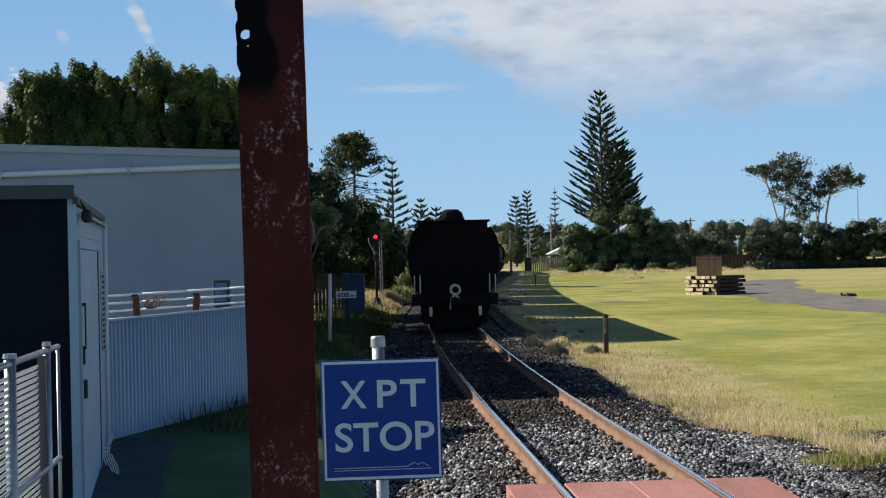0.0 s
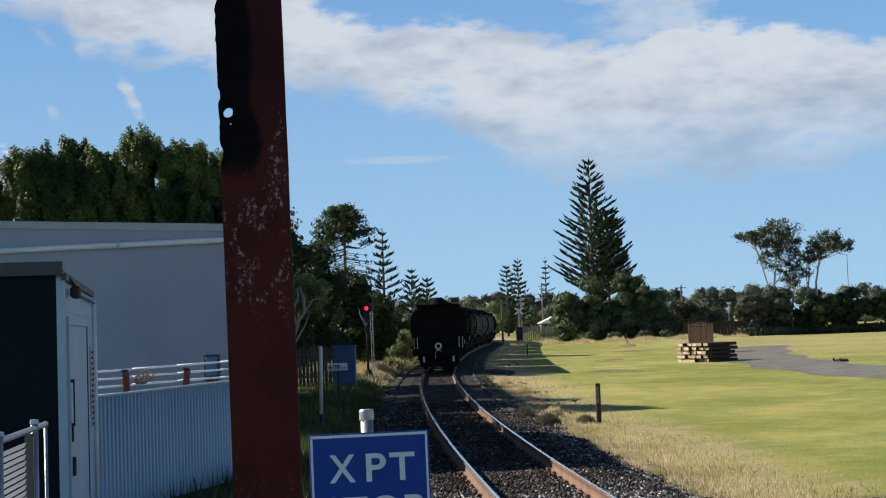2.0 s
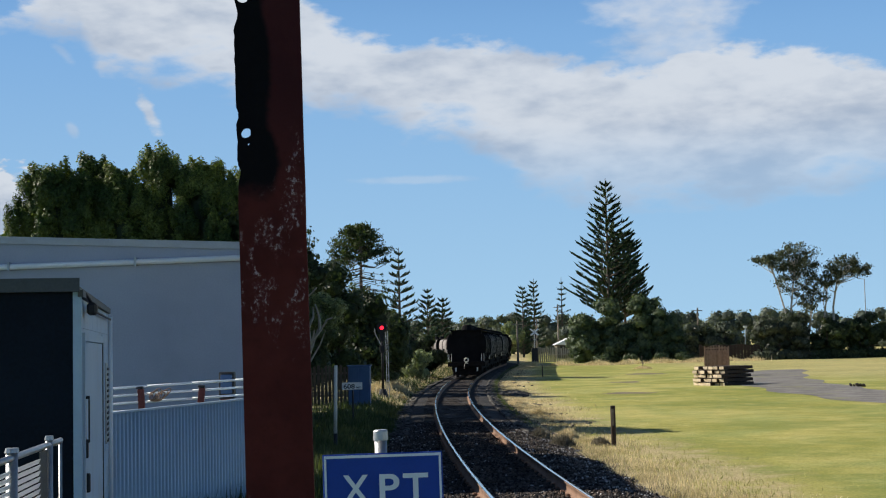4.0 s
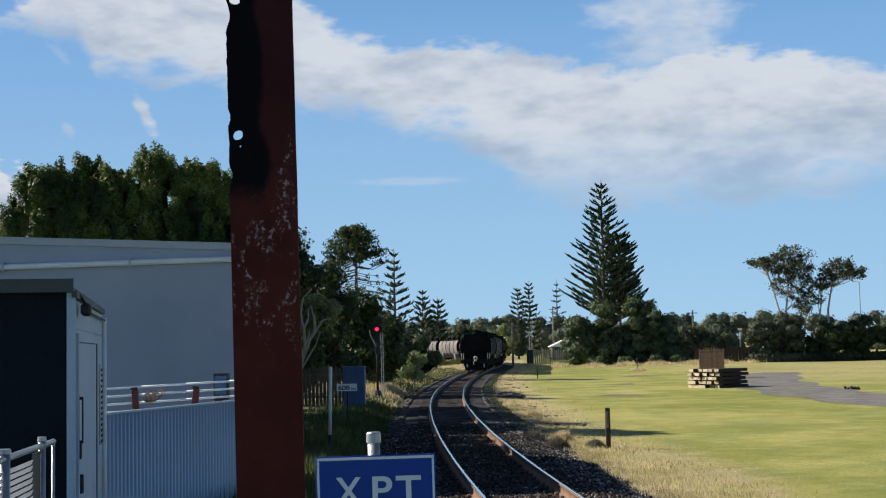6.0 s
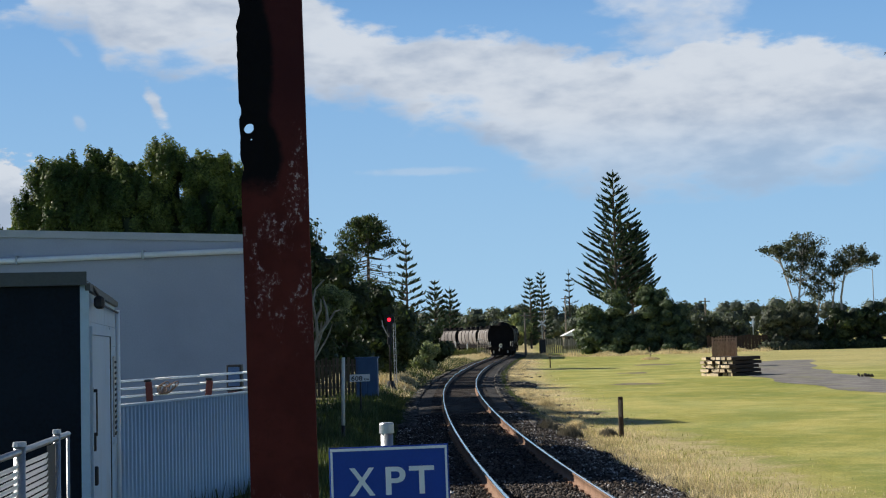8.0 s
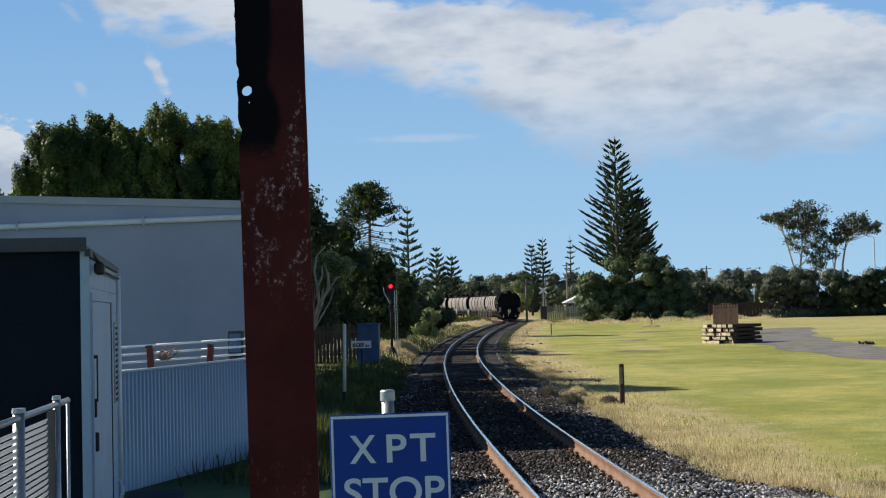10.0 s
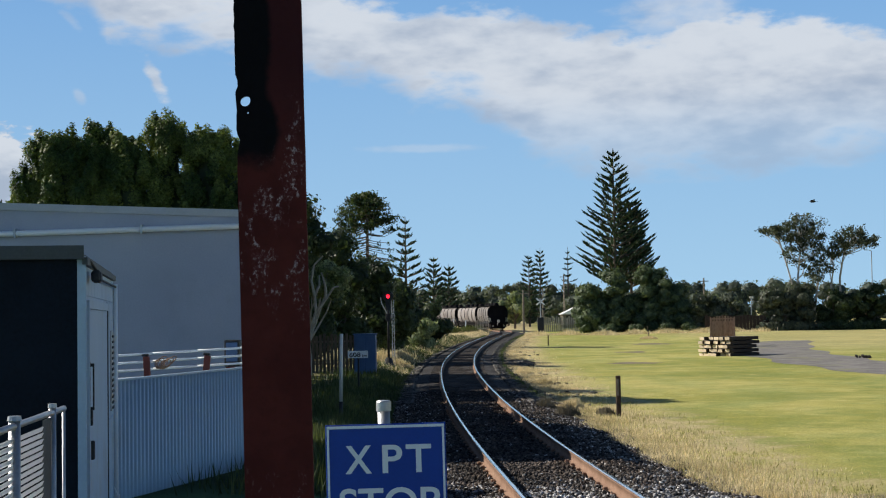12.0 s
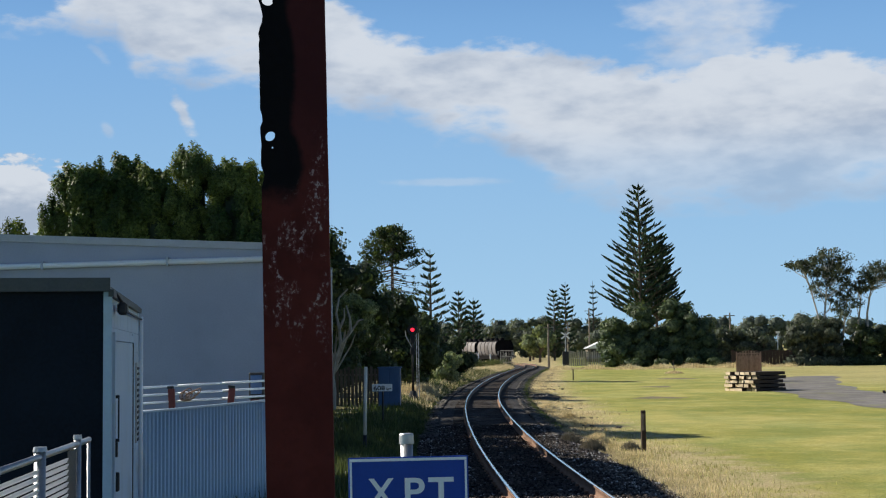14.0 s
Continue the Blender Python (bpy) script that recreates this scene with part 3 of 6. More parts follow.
def make_track():
    rng = np.random.default_rng(5)
    # ballast bed, with a rough top
    offs = np.array([-2.9, -2.5, -2.1, -1.75, -1.5, -1.2, -0.9, -0.6, -0.3, 0, 0.3, 0.6, 0.9, 1.2, 1.5, 1.75, 2.1, 2.5, 3.0])
    idx = np.arange(0, int((440 - LS[0]) * 2), 1)
    base = np.interp(np.abs(offs), [0, 0.6, 0.75, 1.6, 3.0], [-0.215, -0.205, -0.20, -0.22, -0.47])
    Z = base[None] + rng.normal(0, 0.014, (len(idx), len(offs)))
    X, Y = LX[idx][:, None] + NX[idx][:, None] * offs, LY[idx][:, None] + NY[idx][:, None] * offs
    k = len(offs)
    i = (np.arange(len(idx) - 1)[:, None] * k + np.arange(k - 1)[None]).ravel()
    bed = new("ballast", mesh_from("ballast", np.stack([X, Y, Z], 2).reshape(-1, 3), np.stack([i, i + 1, i + k + 1, i + k], 1), BALLAST))
    tagged(bed, "bed of dark grey crushed stone ballast under the track", "ballast", kind="structure")
    # loose stones where they can be told apart
    n = 84000
    s = 12.5 + 33.0 * rng.uniform(0, 1, n) ** 1.6
    off = rng.uniform(-2.75, 2.95, n)
    keep = ~((np.abs(np.abs(off) - 0.7525) < 0.10) | (s < 14.25) & (np.abs(off) < 1.6))
    s, off = s[keep], off[keep]
    n = len(s)
    cx, cy = np.interp(s, LS, LX) + np.interp(s, LS, NX) * off, np.interp(s, LS, LY) + np.interp(s, LS, NY) * off
    m = 15000
    s2 = 11.5 + 8.0 * rng.uniform(0, 1, m)
    o2 = 2.7 + 3.4 * rng.uniform(0, 1, m) ** 1.3
    s, off = np.concatenate([s, s2]), np.concatenate([off, o2])
    n = len(s)
    cx, cy = np.interp(s, LS, LX) + np.interp(s, LS, NX) * off, np.interp(s, LS, LY) + np.interp(s, LS, NY) * off
    cz = np.interp(np.abs(off), [0, 0.6, 0.75, 1.6, 3.0], [-0.205, -0.195, -0.19, -0.205, -0.45]) + rng.uniform(-0.01, 0.03, n)
    cz = np.maximum(cz, ground_z(cx, cy) + 0.0)
    cube = np.array([[a, b, c] for a in (-1, 1) for b in (-1, 1) for c in (-1, 1)], float)
    quads = np.array([[0, 1, 3, 2], [4, 6, 7, 5], [0, 4, 5, 1], [2, 3, 7, 6], [0, 2, 6, 4], [1, 5, 7, 3]])
    v = cube[None] * rng.uniform(0.55, 1.2, (n, 8, 3)) * rng.uniform(0.010, 0.027, (n, 1, 1)) * np.array([1.25, 0.85, 0.7])
    a = rng.uniform(0, 6.28, n)
    ca, sa = np.cos(a)[:, None], np.sin(a)[:, None]
    x, y, z = v[..., 0] * ca - v[..., 1] * sa, v[..., 0] * sa + v[..., 1] * ca, v[..., 2]
    tl = rng.normal(0, 0.5, n)[:, None]
    x, z = x * np.cos(tl) - z * np.sin(tl), x * np.sin(tl) + z * np.cos(tl)
    v = np.stack([x + cx[:, None], y + cy[:, None], z + cz[:, None]], 2)
    in_shade = ramp01(s, 18.0, 22.0)  # shade along the line put into the stone mix; paler by the foot crossing
    inner = rng.uniform(0, 1, n) < np.interp(off, [-1.9, -0.9, 0.75, 1.0, 2.4], [0.82, 0.96, 0.96, 0.9, 0.72]) * np.where(off < -0.8, 0.35 + 0.65 * in_shade, 0.10 + 0.90 * in_shade)
    inner = inner | (off > 3.1) & (rng.uniform(0, 1, n) < 0.75)
    for name, pick, mat, lab in (("ballast_stones", ~inner, STONE, "loose angular grey ballast stones beside the rails"), ("oily_ballast", inner, BROWN_SHADE, "brown ballast stones between the rails, darkened for shade")):
        w = v[pick]
        f = (np.arange(len(w))[:, None, None] * 8 + quads[None]).reshape(-1, 4)
        tagged(new(name, mesh_from(name, w.reshape(-1, 3), f, mat)), lab, "gravel", kind="stuff")

    n = 15000
    yy = 40 + 100 * rng.uniform(0, 1, n) ** 1.5
    off = np.where(rng.uniform(0, 1, n) < 0.62, 1, -1) * (1.75 + np.abs(rng.normal(0, 0.55, n)) * (0.5 + np.sin(yy * 0.45) ** 2))
    cx = centre_x(yy) + off
    v = cube[None] * rng.uniform(0.5, 1.2, (n, 8, 3)) * rng.uniform(0.03, 0.085, (n, 1, 1)) * np.array([1, 1, 0.7])
    v = v + np.stack([cx, yy, np.interp(np.abs(off), [1.6, 3.0, 3.6], [-0.21, -0.40, -0.36]) + 0.01], 1)[:, None]
    f = (np.arange(n)[:, None, None] * 8 + quads[None]).reshape(-1, 4)
    tagged(new("rubble_edge", mesh_from("rubble_edge", v.reshape(-1, 3), f, RUBBLE)), "dark coarse rubble spilt along the ballast shoulder", "rubble", kind="stuff")

    track = thing("railway_track", "curving railway line with shiny rail heads and rusty webs", "railway track", kind="structure")
    for o in (-0.7525, 0.7525):
        web = [(o - 0.07, -0.185), (o - 0.07, -0.172), (o - 0.012, -0.155), (o - 0.012, -0.045), (o - 0.034, -0.035), (o - 0.034, -0.008), (o + 0.034, -0.008), (o + 0.034, -0.035),
               (o + 0.012, -0.045), (o + 0.012, -0.155), (o + 0.07, -0.172), (o + 0.07, -0.185)]
        rail = part("rail", strip("rail", web, RUST, -38, 430), RUST, track, "rusty steel rail with a bright running surface")
        part("rail_head", strip("rail_head", [(o - 0.033, -0.008), (o - 0.029, 0.0), (o + 0.029, 0.0), (o + 0.033, -0.008)], RAILTOP, -38, 430), RAILTOP, rail, "polished steel rail head")
    sleeper = mesh_of("sleeper", boxed(-1.22, 1.22, -0.115, 0.115, -0.33, -0.187, 0.012), SLEEPER)
    clip = mesh_of("rail_clip", boxed(-0.035, 0.035, -0.04, 0.04, -0.19, -0.135, 0.01), RUST)
    for j in range(-75, 225):
        s = 12.3 + 0.62 * j + (0 if j >= 0 else -3.0)
        q = on_line(s)
        ang = math.degrees(math.atan2(float(np.interp(s, LS, NY)), float(np.interp(s, LS, NX))))
        sl = part("sleeper", sleeper, SLEEPER, track)
        sl.matrix_basis = pose(q[0], q[1], rng.uniform(-0.006, 0.004), rz=ang + rng.normal(0, 0.4))
        if 0 <= j < 40:
            for o in (-0.855, -0.65, 0.65, 0.855):
                c = part("rail_clip", clip, RUST, sl)
                c.matrix_basis = pose(o, 0, 0)


def make_crossing():
    """Red slabs of a foot crossing, between and outside the rails."""
    q, q0 = on_line(14.1), on_line(9.0)
    ang = math.degrees(math.atan2(q[1] - q0[1], q[0] - q0[0])) - 90
    t = thing("foot_crossing", "worn red-brown slabs of a foot crossing over the rails", "crossing", at=pose(q[0], q[1], 0, rz=ang))
    for a, b in ((-1.28, -0.80), (-0.675, 0.675), (0.80, 1.42)):
        n = max(1, round((b - a) / 0.7))
        for i in range(n):
            x0, x1 = a + (b - a) * i / n, a + (b - a) * (i + 1) / n
            part("slab", boxed(x0 + 0.002, x1 - 0.002, -5.0, 0.0, -0.21, -0.012, 0.01), PANEL, t)


# ---- by the camera: post and sign ----
def make_post():
    rng = np.random.default_rng(3)
    t = thing("steel_post", "old red-painted steel post, flaking, with a black corroded edge", "post")
    zs = np.arange(0.3, 3.95, 0.012)
    left, right = [], []
    for z in zs:
        lean = -0.014 * (z - 2.4)
        rag = 0.0
        if z > 2.70:
            rag = 0.003 * noise.noise(Vector((z * 18, 0, 4))) + 0.0035 * noise.noise(Vector((z * 60, 3, 0)))
            for zc, w, dep in ((2.745, 0.014, 0.009), (2.862, 0.012, 0.006), (3.07, 0.02, 0.008)):
                rag += dep * math.exp(-((z - zc) / w) ** 2)
        left.append((-0.3975 + lean + rag, z))
        right.append((-0.2625 + lean + 0.0008 * noise.noise(Vector((z * 9, 0, 0))), z))
    cu = bpy.data.curves.new("flange", "CURVE")
    cu.dimensions, cu.fill_mode, cu.extrude = "2D", "BOTH", 0.005
    ring = left + right[::-1]
    sp = cu.splines.new("POLY")
    sp.points.add(len(ring) - 1)
    for p, (x, z) in zip(sp.points, ring):
        p.co = (x, z, 0, 1)
    sp.use_cyclic_u = True
    for hx, hz, hr in ((-0.3845, 2.826, 0.0105), (-0.3885, 3.106, 0.013), (-0.380, 2.803, 0.0022)):
        c = cu.splines.new("POLY")
        c.points.add(15)
        for i, p in enumerate(c.points):
            a = -2 * math.pi * i / 16
            rr = hr * (1 + 0.05 * math.sin(2 * a + hz * 9))
            p.co = (hx + rr * math.cos(a), hz + rr * math.sin(a), 0, 1)
        c.use_cyclic_u = True
    tmp = new("flange_outline", cu)
    me = bpy.data.meshes.new_from_object(tmp.evaluated_get(bpy.context.evaluated_depsgraph_get()))
    bpy.data.objects.remove(tmp)
    me.transform(pose(0, 2.7, 0, rx=90))
    me.materials.clear()
    me.materials.append(POST)
    part("flange", me, POST, t, "red flange plate with drilled holes and ragged black edge")
    lean = pose(-0.327, 2.7, 2.4, ry=-0.8)
    part("web", boxed(-0.006, 0.006, 0.005, 0.12, -2.1, 1.5, m=lean), POST, t)
    part("back_flange", boxed(-0.06, 0.045, 0.12, 0.13, -2.1, 1.5, m=lean), POST, t)


def letters(text, size, x, z, y, width=None):
    cu = bpy.data.curves.new("text", "FONT")
    cu.body, cu.size, cu.align_x, cu.extrude, cu.offset = text, size, "CENTER", 0.0008, size * 0.016
    tmp = new("text_outline", cu)
    me = bpy.data.meshes.new_from_object(tmp.evaluated_get(bpy.context.evaluated_depsgraph_get()))
    bpy.data.objects.remove(tmp)
    co = np.empty(len(me.vertices) * 3)
    me.vertices.foreach_get("co", co)
    w = np.ptp(co.reshape(-1, 3)[:, 0])
    me.transform(Matrix.Translation((x, y, z)) @ pose(0, 0, 0, rx=90) @ Matrix.Diagonal(((width / w) if width else 1, 1, 1, 1)))
    me.materials.clear()
    me.materials.append(WHITE)
    return me


def make_sign():
    at = pose(-0.268, 5.6, 1.702, ry=-0.6, rz=1.5)
    t = thing("stop_sign_board", "blue square board with white train stop lettering on a steel pole", "sign", at=at)
    h = 0.246
    part("board", boxed(-h, h, -0.002, 0.002, -h - 0.004, h + 0.004, 0.001), BLUE, t, "blue painted metal board")
    w = 0.011
    e = h - 0.005
    for x0, x1, z0, z1 in ((-e, e, e - w + 0.003, e + 0.003), (-e, e, -e - 0.003, -e + w - 0.003), (-e, -e + w, -e + w - 0.002, e - w + 0.002), (e - w, e, -e + w - 0.002, e - w + 0.002)):
        part("border", boxed(x0 + 0.001, x1 - 0.001, -0.0065, -0.0025, z0, z1), WHITE, t, "white border line")
    part("lettering", letters("X", 0.160, -0.113, 0.052, -0.004, 0.108), WHITE, t, "white letter X")
    part("lettering", letters("P", 0.160, 0.020, 0.052, -0.004, 0.082), WHITE, t, "white letter P")
    part("lettering", letters("T", 0.160, 0.133, 0.052, -0.004, 0.104), WHITE, t, "white letter T")
    part("lettering", letters("STOP", 0.165, 0.009, -0.126, -0.004, 0.41), WHITE, t, "white word STOP")
    for k, (x0, x1, z) in enumerate(((-0.20, 0.10, -0.196), (-0.20, 0.20, -0.206))):
        part("rule", boxed(x0, x1, -0.0045, -0.0022, z - 0.0010, z + 0.0010), WHITE, t, "thin pale printed line")
    bm = bmesh.new()
    for a, b in (((0.10, -0.196), (0.13, -0.180)), ((0.13, -0.180), (0.145, -0.190)), ((0.145, -0.190), (0.16, -0.182)), ((0.16, -0.182), (0.19, -0.196))):
        rod(bm, (a[0], -0.003, a[1]), (b[0], -0.003, b[1]), 0.0012, seg=4)
    part("emblem", bm, WHITE, t, "thin pale line drawing")
    bm = rodded((-0.006, 0.032, 0.318), (-0.006, 0.032, -1.42), 0.026, seg=14)
    part("pole", bm, GALV, t, "galvanised pole", True)
    bm = rodded((-0.006, 0.032, 0.30), (-0.006, 0.032, 0.337), 0.031, 0.030, 32)
    rod(bm, (-0.006, 0.032, 0.337), (-0.006, 0.032, 0.343), 0.030, 0.026, 32)
    part("cap", bm, GALV, t, "pale pole cap")
    for z in (0.17, -0.17):
        part("bracket", boxed(-0.05, 0.038, 0.003, 0.03, z - 0.015, z + 0.015, 0.003), GALV, t)


# ---- sheds and fences ----
def make_gate():
    t = thing("slatted_fence", "galvanised fence panel with close pale slats beside the shed", "fence")
    za, zb = 0.36, 1.90

    def at(y):
        return -2.055 - 0.10 * (y - 6.4)
    for y, top, r in ((5.55, 1.9, 0.026), (6.4, 1.93, 0.028), (7.3, 1.93, 0.020)):
        p = part("post", rodded((at(y), y, za - 0.1), (at(y), y, top), r, seg=12), GALV, t, smooth=True)
        part("post_cap", rodded((at(y), y, top), (at(y), y, top + 0.022), r * 1.25, r * 1.1, 12), GALV, p, "pale post cap")
    for z in (1.905, 1.28, 0.6):
        part("rail", rodded((at(5.4), 5.4, z), (at(7.62), 7.62, z), 0.017, seg=8), GALV, t, smooth=True)
    part("stile", rodded((at(7.62), 7.62, za), (at(7.62), 7.62, 1.92), 0.010, seg=8), GALV, t, smooth=True)
    sl = mesh_of("slat", boxed(-0.0025, 0.0025, -0.97, 0.72, -0.0125, 0.0125, m=pose(0, 0, 0, ry=24)), PIPE)
    ang = math.degrees(math.atan2(0.10, 1))
    for i in range(52):
        z = za + 0.05 + 0.031 * i
        if z < 1.85:
            o = part("slat", sl, PIPE, t)
            o.matrix_basis = pose(at(6.35) - 0.006, 6.35, z, rz=ang)
    part("end_sheet", boxed(-0.002, 0.002, 0.725, 1.0, za, 1.88, m=pose(at(6.35) - 0.006, 6.35, 0, rz=ang)), TRIMGREY, t, "flat grey sheet closing the end bay")


def make_shed():
    at = pose(-2.84, 10.46, 0.33, rz=11.6)
    t = thing("shed", "low flat-roofed shed with black front wall and pale blockwork side", "shed", at=at)
    L, W, H = 4.75, 5.2, 2.555
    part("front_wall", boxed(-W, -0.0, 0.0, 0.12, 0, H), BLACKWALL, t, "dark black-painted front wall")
    part("rear_wall", boxed(-W, 0, L - 0.14, L, 0, H), PALEWALL, t)
    part("far_wall", boxed(-W, -W + 0.12, 0.12, L - 0.14, 0, H), PALEWALL, t)
    side = part("side_wall", boxed(-0.14, -0.008, 0.12, L - 0.14, 0, H), PALEWALL, t, "pale painted block side wall")
    rng = np.random.default_rng(9)
    for r in range(12):
        y, z0, z1 = 0.12 + (0.2 if r % 2 else 0), 0.205 * r + 0.004, 0.205 * (r + 1) - 0.004
        cuts = [0.004] + list(np.arange(y + 0.2, L - 0.05, 0.4)) + [L - 0.004]
        for a, b in zip(cuts[:-1], cuts[1:]):
            if b - a < 0.05 or (b > 0.08 and a < 3.14 and z0 < 2.2):
                continue
            part("block", boxed(-0.012, 0.0 + rng.uniform(0, 0.0015), a + 0.003, b - 0.003, z0, z1, 0.003), PALEWALL, side)
    part("corner_trim", boxed(-0.05, 0.014, -0.012, 0.05, 0, H), PALEWALL, t, "pale corner trim")
    d = part("door", boxed(-0.01, 0.022, 0.17, 3.05, 0.02, 2.15, 0.004), PALEWALL, t, "pale steel door")
    part("door_frame", boxed(-0.01, 0.034, 0.09, 0.16, 0, 2.22), PALEWALL, d)
    part("door_frame", boxed(-0.01, 0.034, 3.06, 3.12, 0, 2.22), PALEWALL, d)
    part("door_frame", boxed(-0.01, 0.034, 0.17, 3.05, 2.155, 2.22), PALEWALL, d)
    part("door_seal", boxed(0.0, 0.030, 3.02, 3.05, 0.02, 2.15), DARKMETAL, d, "dark gap along the door edge")
    part("handle", boxed(0.0, 0.05, 0.42, 0.48, 0.95, 1.10, 0.008), DARKMETAL, t, "small dark door handle")
    bm = boxed(0.022, 0.062, 0.20, 0.225, 1.70, 1.725, 0.003)
    box(bm, 0.022, 0.062, 0.20, 0.225, 1.36, 1.385, 0.003)
    box(bm, 0.050, 0.062, 0.20, 0.225, 1.385, 1.70, 0.003)
    box(bm, 0.022, 0.032, 0.19, 0.235, 1.36, 1.74, 0.003)
    part("latch_bar", bm, DARKMETAL, t, "dark bow-shaped door pull")
    part("latch_block", boxed(0.02, 0.05, 0.18, 0.25, 1.24, 1.36, 0.005), DARKMETAL, t)
    part("louvre", boxed(0.0, 0.02, 4.0, 4.3, 1.1, 1.95, 0.004), GALV, t, "narrow grey louvre")
    for q in range(14):
        part("louvre_slat", boxed(0.021, 0.032, 4.01, 4.29, 1.12 + q * 0.058, 1.145 + q * 0.058), DARKMETAL, t)
    roof = part("roof", boxed(-W - 0.1, -0.012, -0.05, L + 0.05, H - 0.02, H + 0.03), TRIMGREY, t, "grey sheet roof")
    part("fascia", boxed(-W - 0.1, 0.004, -0.075, -0.052, H - 0.02, H + 0.085), TRIMGREY, roof, "grey fascia board")
    part("side_fascia", boxed(-0.010, 0.03, -0.05, L + 0.05, H - 0.06, H - 0.005), TRIMGREY, roof, "thin dark roof edge")
    bm = boxed(0.03, 0.11, 0.36, 0.58, H - 0.19, H - 0.09, 0.02)
    rod(bm, (0.07, 0.5, H - 0.10), (0.02, 0.30, H - 0.01), 0.012)
    part("flood_light", bm, DARKMETAL, t, "dark lamp housing under the eave")
    part("conduit", rodded((0.035, 0.6, H - 0.13), (0.035, 4.6, H - 0.13), 0.012, seg=6), DARKMETAL, t)
    part("downpipe", rodded((0.03, 4.66, 0.0), (0.03, 4.66, H - 0.1), 0.025, seg=10), PIPE, t, smooth=True)
    # tangle of pale cable at the foot of the wall
    bm = bmesh.new()
    rng = np.random.default_rng(4)
    for k in range(5):
        p = [Vector((-3.26 + 0.03 * k + 0.035 * math.sin(i * 0.55 + k * 1.3), 13.0 - 0.05 * k, 0.80 - 0.06 * k - i * 0.034)) for i in range(12)]
        branch(bm, p, 0.007, 0.007, 5)
    solid("cable", bm, PIPE, "loose loops of pale cable at the foot of the shed", "cable", smooth=True)
    # dark concrete apron
    bm = boxed(-0.0, 0.62, -4, 5.0, -0.30, 0.035, 0.01, m=pose(-2.90, 10.46, 0.33, rz=9.6))
    solid("pavement", bm, CONCRETE, "dark damp concrete apron beside the shed", "pavement", kind="structure")


def make_corrugated_fence():
    a, b = Vector((-3.98, 15.10, 0.33)), Vector((-2.31, 20.77, 0.33))
    d = (b - a)
    L = d.length
    at = Matrix.Translation(a) @ Vector((d.x, d.y, 0)).to_track_quat("X", "Z").to_matrix().to_4x4()
    t = thing("corrugated_fence", "pale corrugated steel fence below the grey building", "fence", at=at)
    n = 4
    for k in range(n):
        u = np.linspace(L * k / n - 0.004, L * (k + 1) / n + 0.004, 240)
        w = 0.016 * np.tanh(1.6 * np.sin(u * 2 * np.pi / 0.088))
        front = np.stack([np.stack([u, w, np.full_like(u, z)], 1) for z in (-0.12, 1.36)], 1).reshape(-1, 3)
        front = front + (0, 0.0015 * (k % 2), 0)
        back = front + (0, 0.003, 0)
        v = np.concatenate([front, back])
        m = len(front)
        f = [[2 * i, 2 * i + 2, 2 * i + 3, 2 * i + 1] for i in range(239)] + [[m + 2 * i, m + 2 * i + 1, m + 2 * i + 3, m + 2 * i + 2] for i in range(239)]
        f += [[2 * i + 1, 2 * i + 3, m + 2 * i + 3, m + 2 * i + 1] for i in range(239)]
        part("sheet", mesh_from("sheet", v, f, CORR), CORR, t)
        part("post", boxed(L * k / n - 0.025, L * k / n + 0.025, 0.02, 0.07, -0.1, 1.34), GALV, t)
    part("cap_rail", boxed(0, L, -0.018, 0.03, 1.36, 1.385), CORR, t)


def make_guard_rail():
    t = thing("guard_rail", "white pipe rails on red posts behind the fence", "railing")
    p = [(-5.4, 20.6), (-4.69, 21.0), (-4.03, 21.2), (-3.39, 21.4), (-2.9, 21.5)]
    for (x, y), tilt in zip(p[1:3], (-3, 6)):
        q = part("post", boxed(-0.05, 0.05, -0.03, 0.03, 0.0, 1.62, 0.008, m=pose(x, y, 0.2, ry=tilt)), REDPAINT, t, "red painted post")
        part("post_cap", boxed(-0.065, 0.04, -0.04, 0.04, 1.622, 1.66, 0.01, m=pose(x, y, 0.2, ry=tilt)), DARKMETAL, q)
    for z in (1.86, 1.74, 1.62, 1.50):
        bm = bmesh.new()
        branch(bm, [(x, y + 0.06, z + (x + 4.7) * 0.04) for x, y in p], 0.018, 0.018, 8)
        part("rail", bm, PIPE, t, "white pipe rail", True)
    w = thing("cable_reel", "bundle of orange and pale hose hung on the rails", "hose")
    bm = bmesh.new()
    for k in range(6):
        cx, cz, rx, rz = -4.56 + 0.03 * k, 1.70 + 0.012 * (k % 3), 0.055 + 0.012 * k, 0.07 + 0.014 * (k % 3)
        branch(bm, [(cx + rx * math.cos(u), 20.88 + 0.012 * k, cz + rz * math.sin(u + 0.2 * k)) for u in np.linspace(0, 6.283, 13)], 0.008, 0.008, 4)
    part("loops", bm, RUST, w)
    u = thing("meter_box", "small grey box on the rails by the building wall", "box")
    part("case", boxed(-3.66, -3.42, 21.55, 21.75, 1.62, 2.04, 0.01), DARKMETAL, u)
    part("face", boxed(-3.63, -3.45, 21.535, 21.549, 1.70, 2.0, 0.004), CABBLUE, u)
    part("leg", boxed(-3.64, -3.50, 21.56, 21.68, 0.2, 1.615), REDPAINT, u, "dark red post")


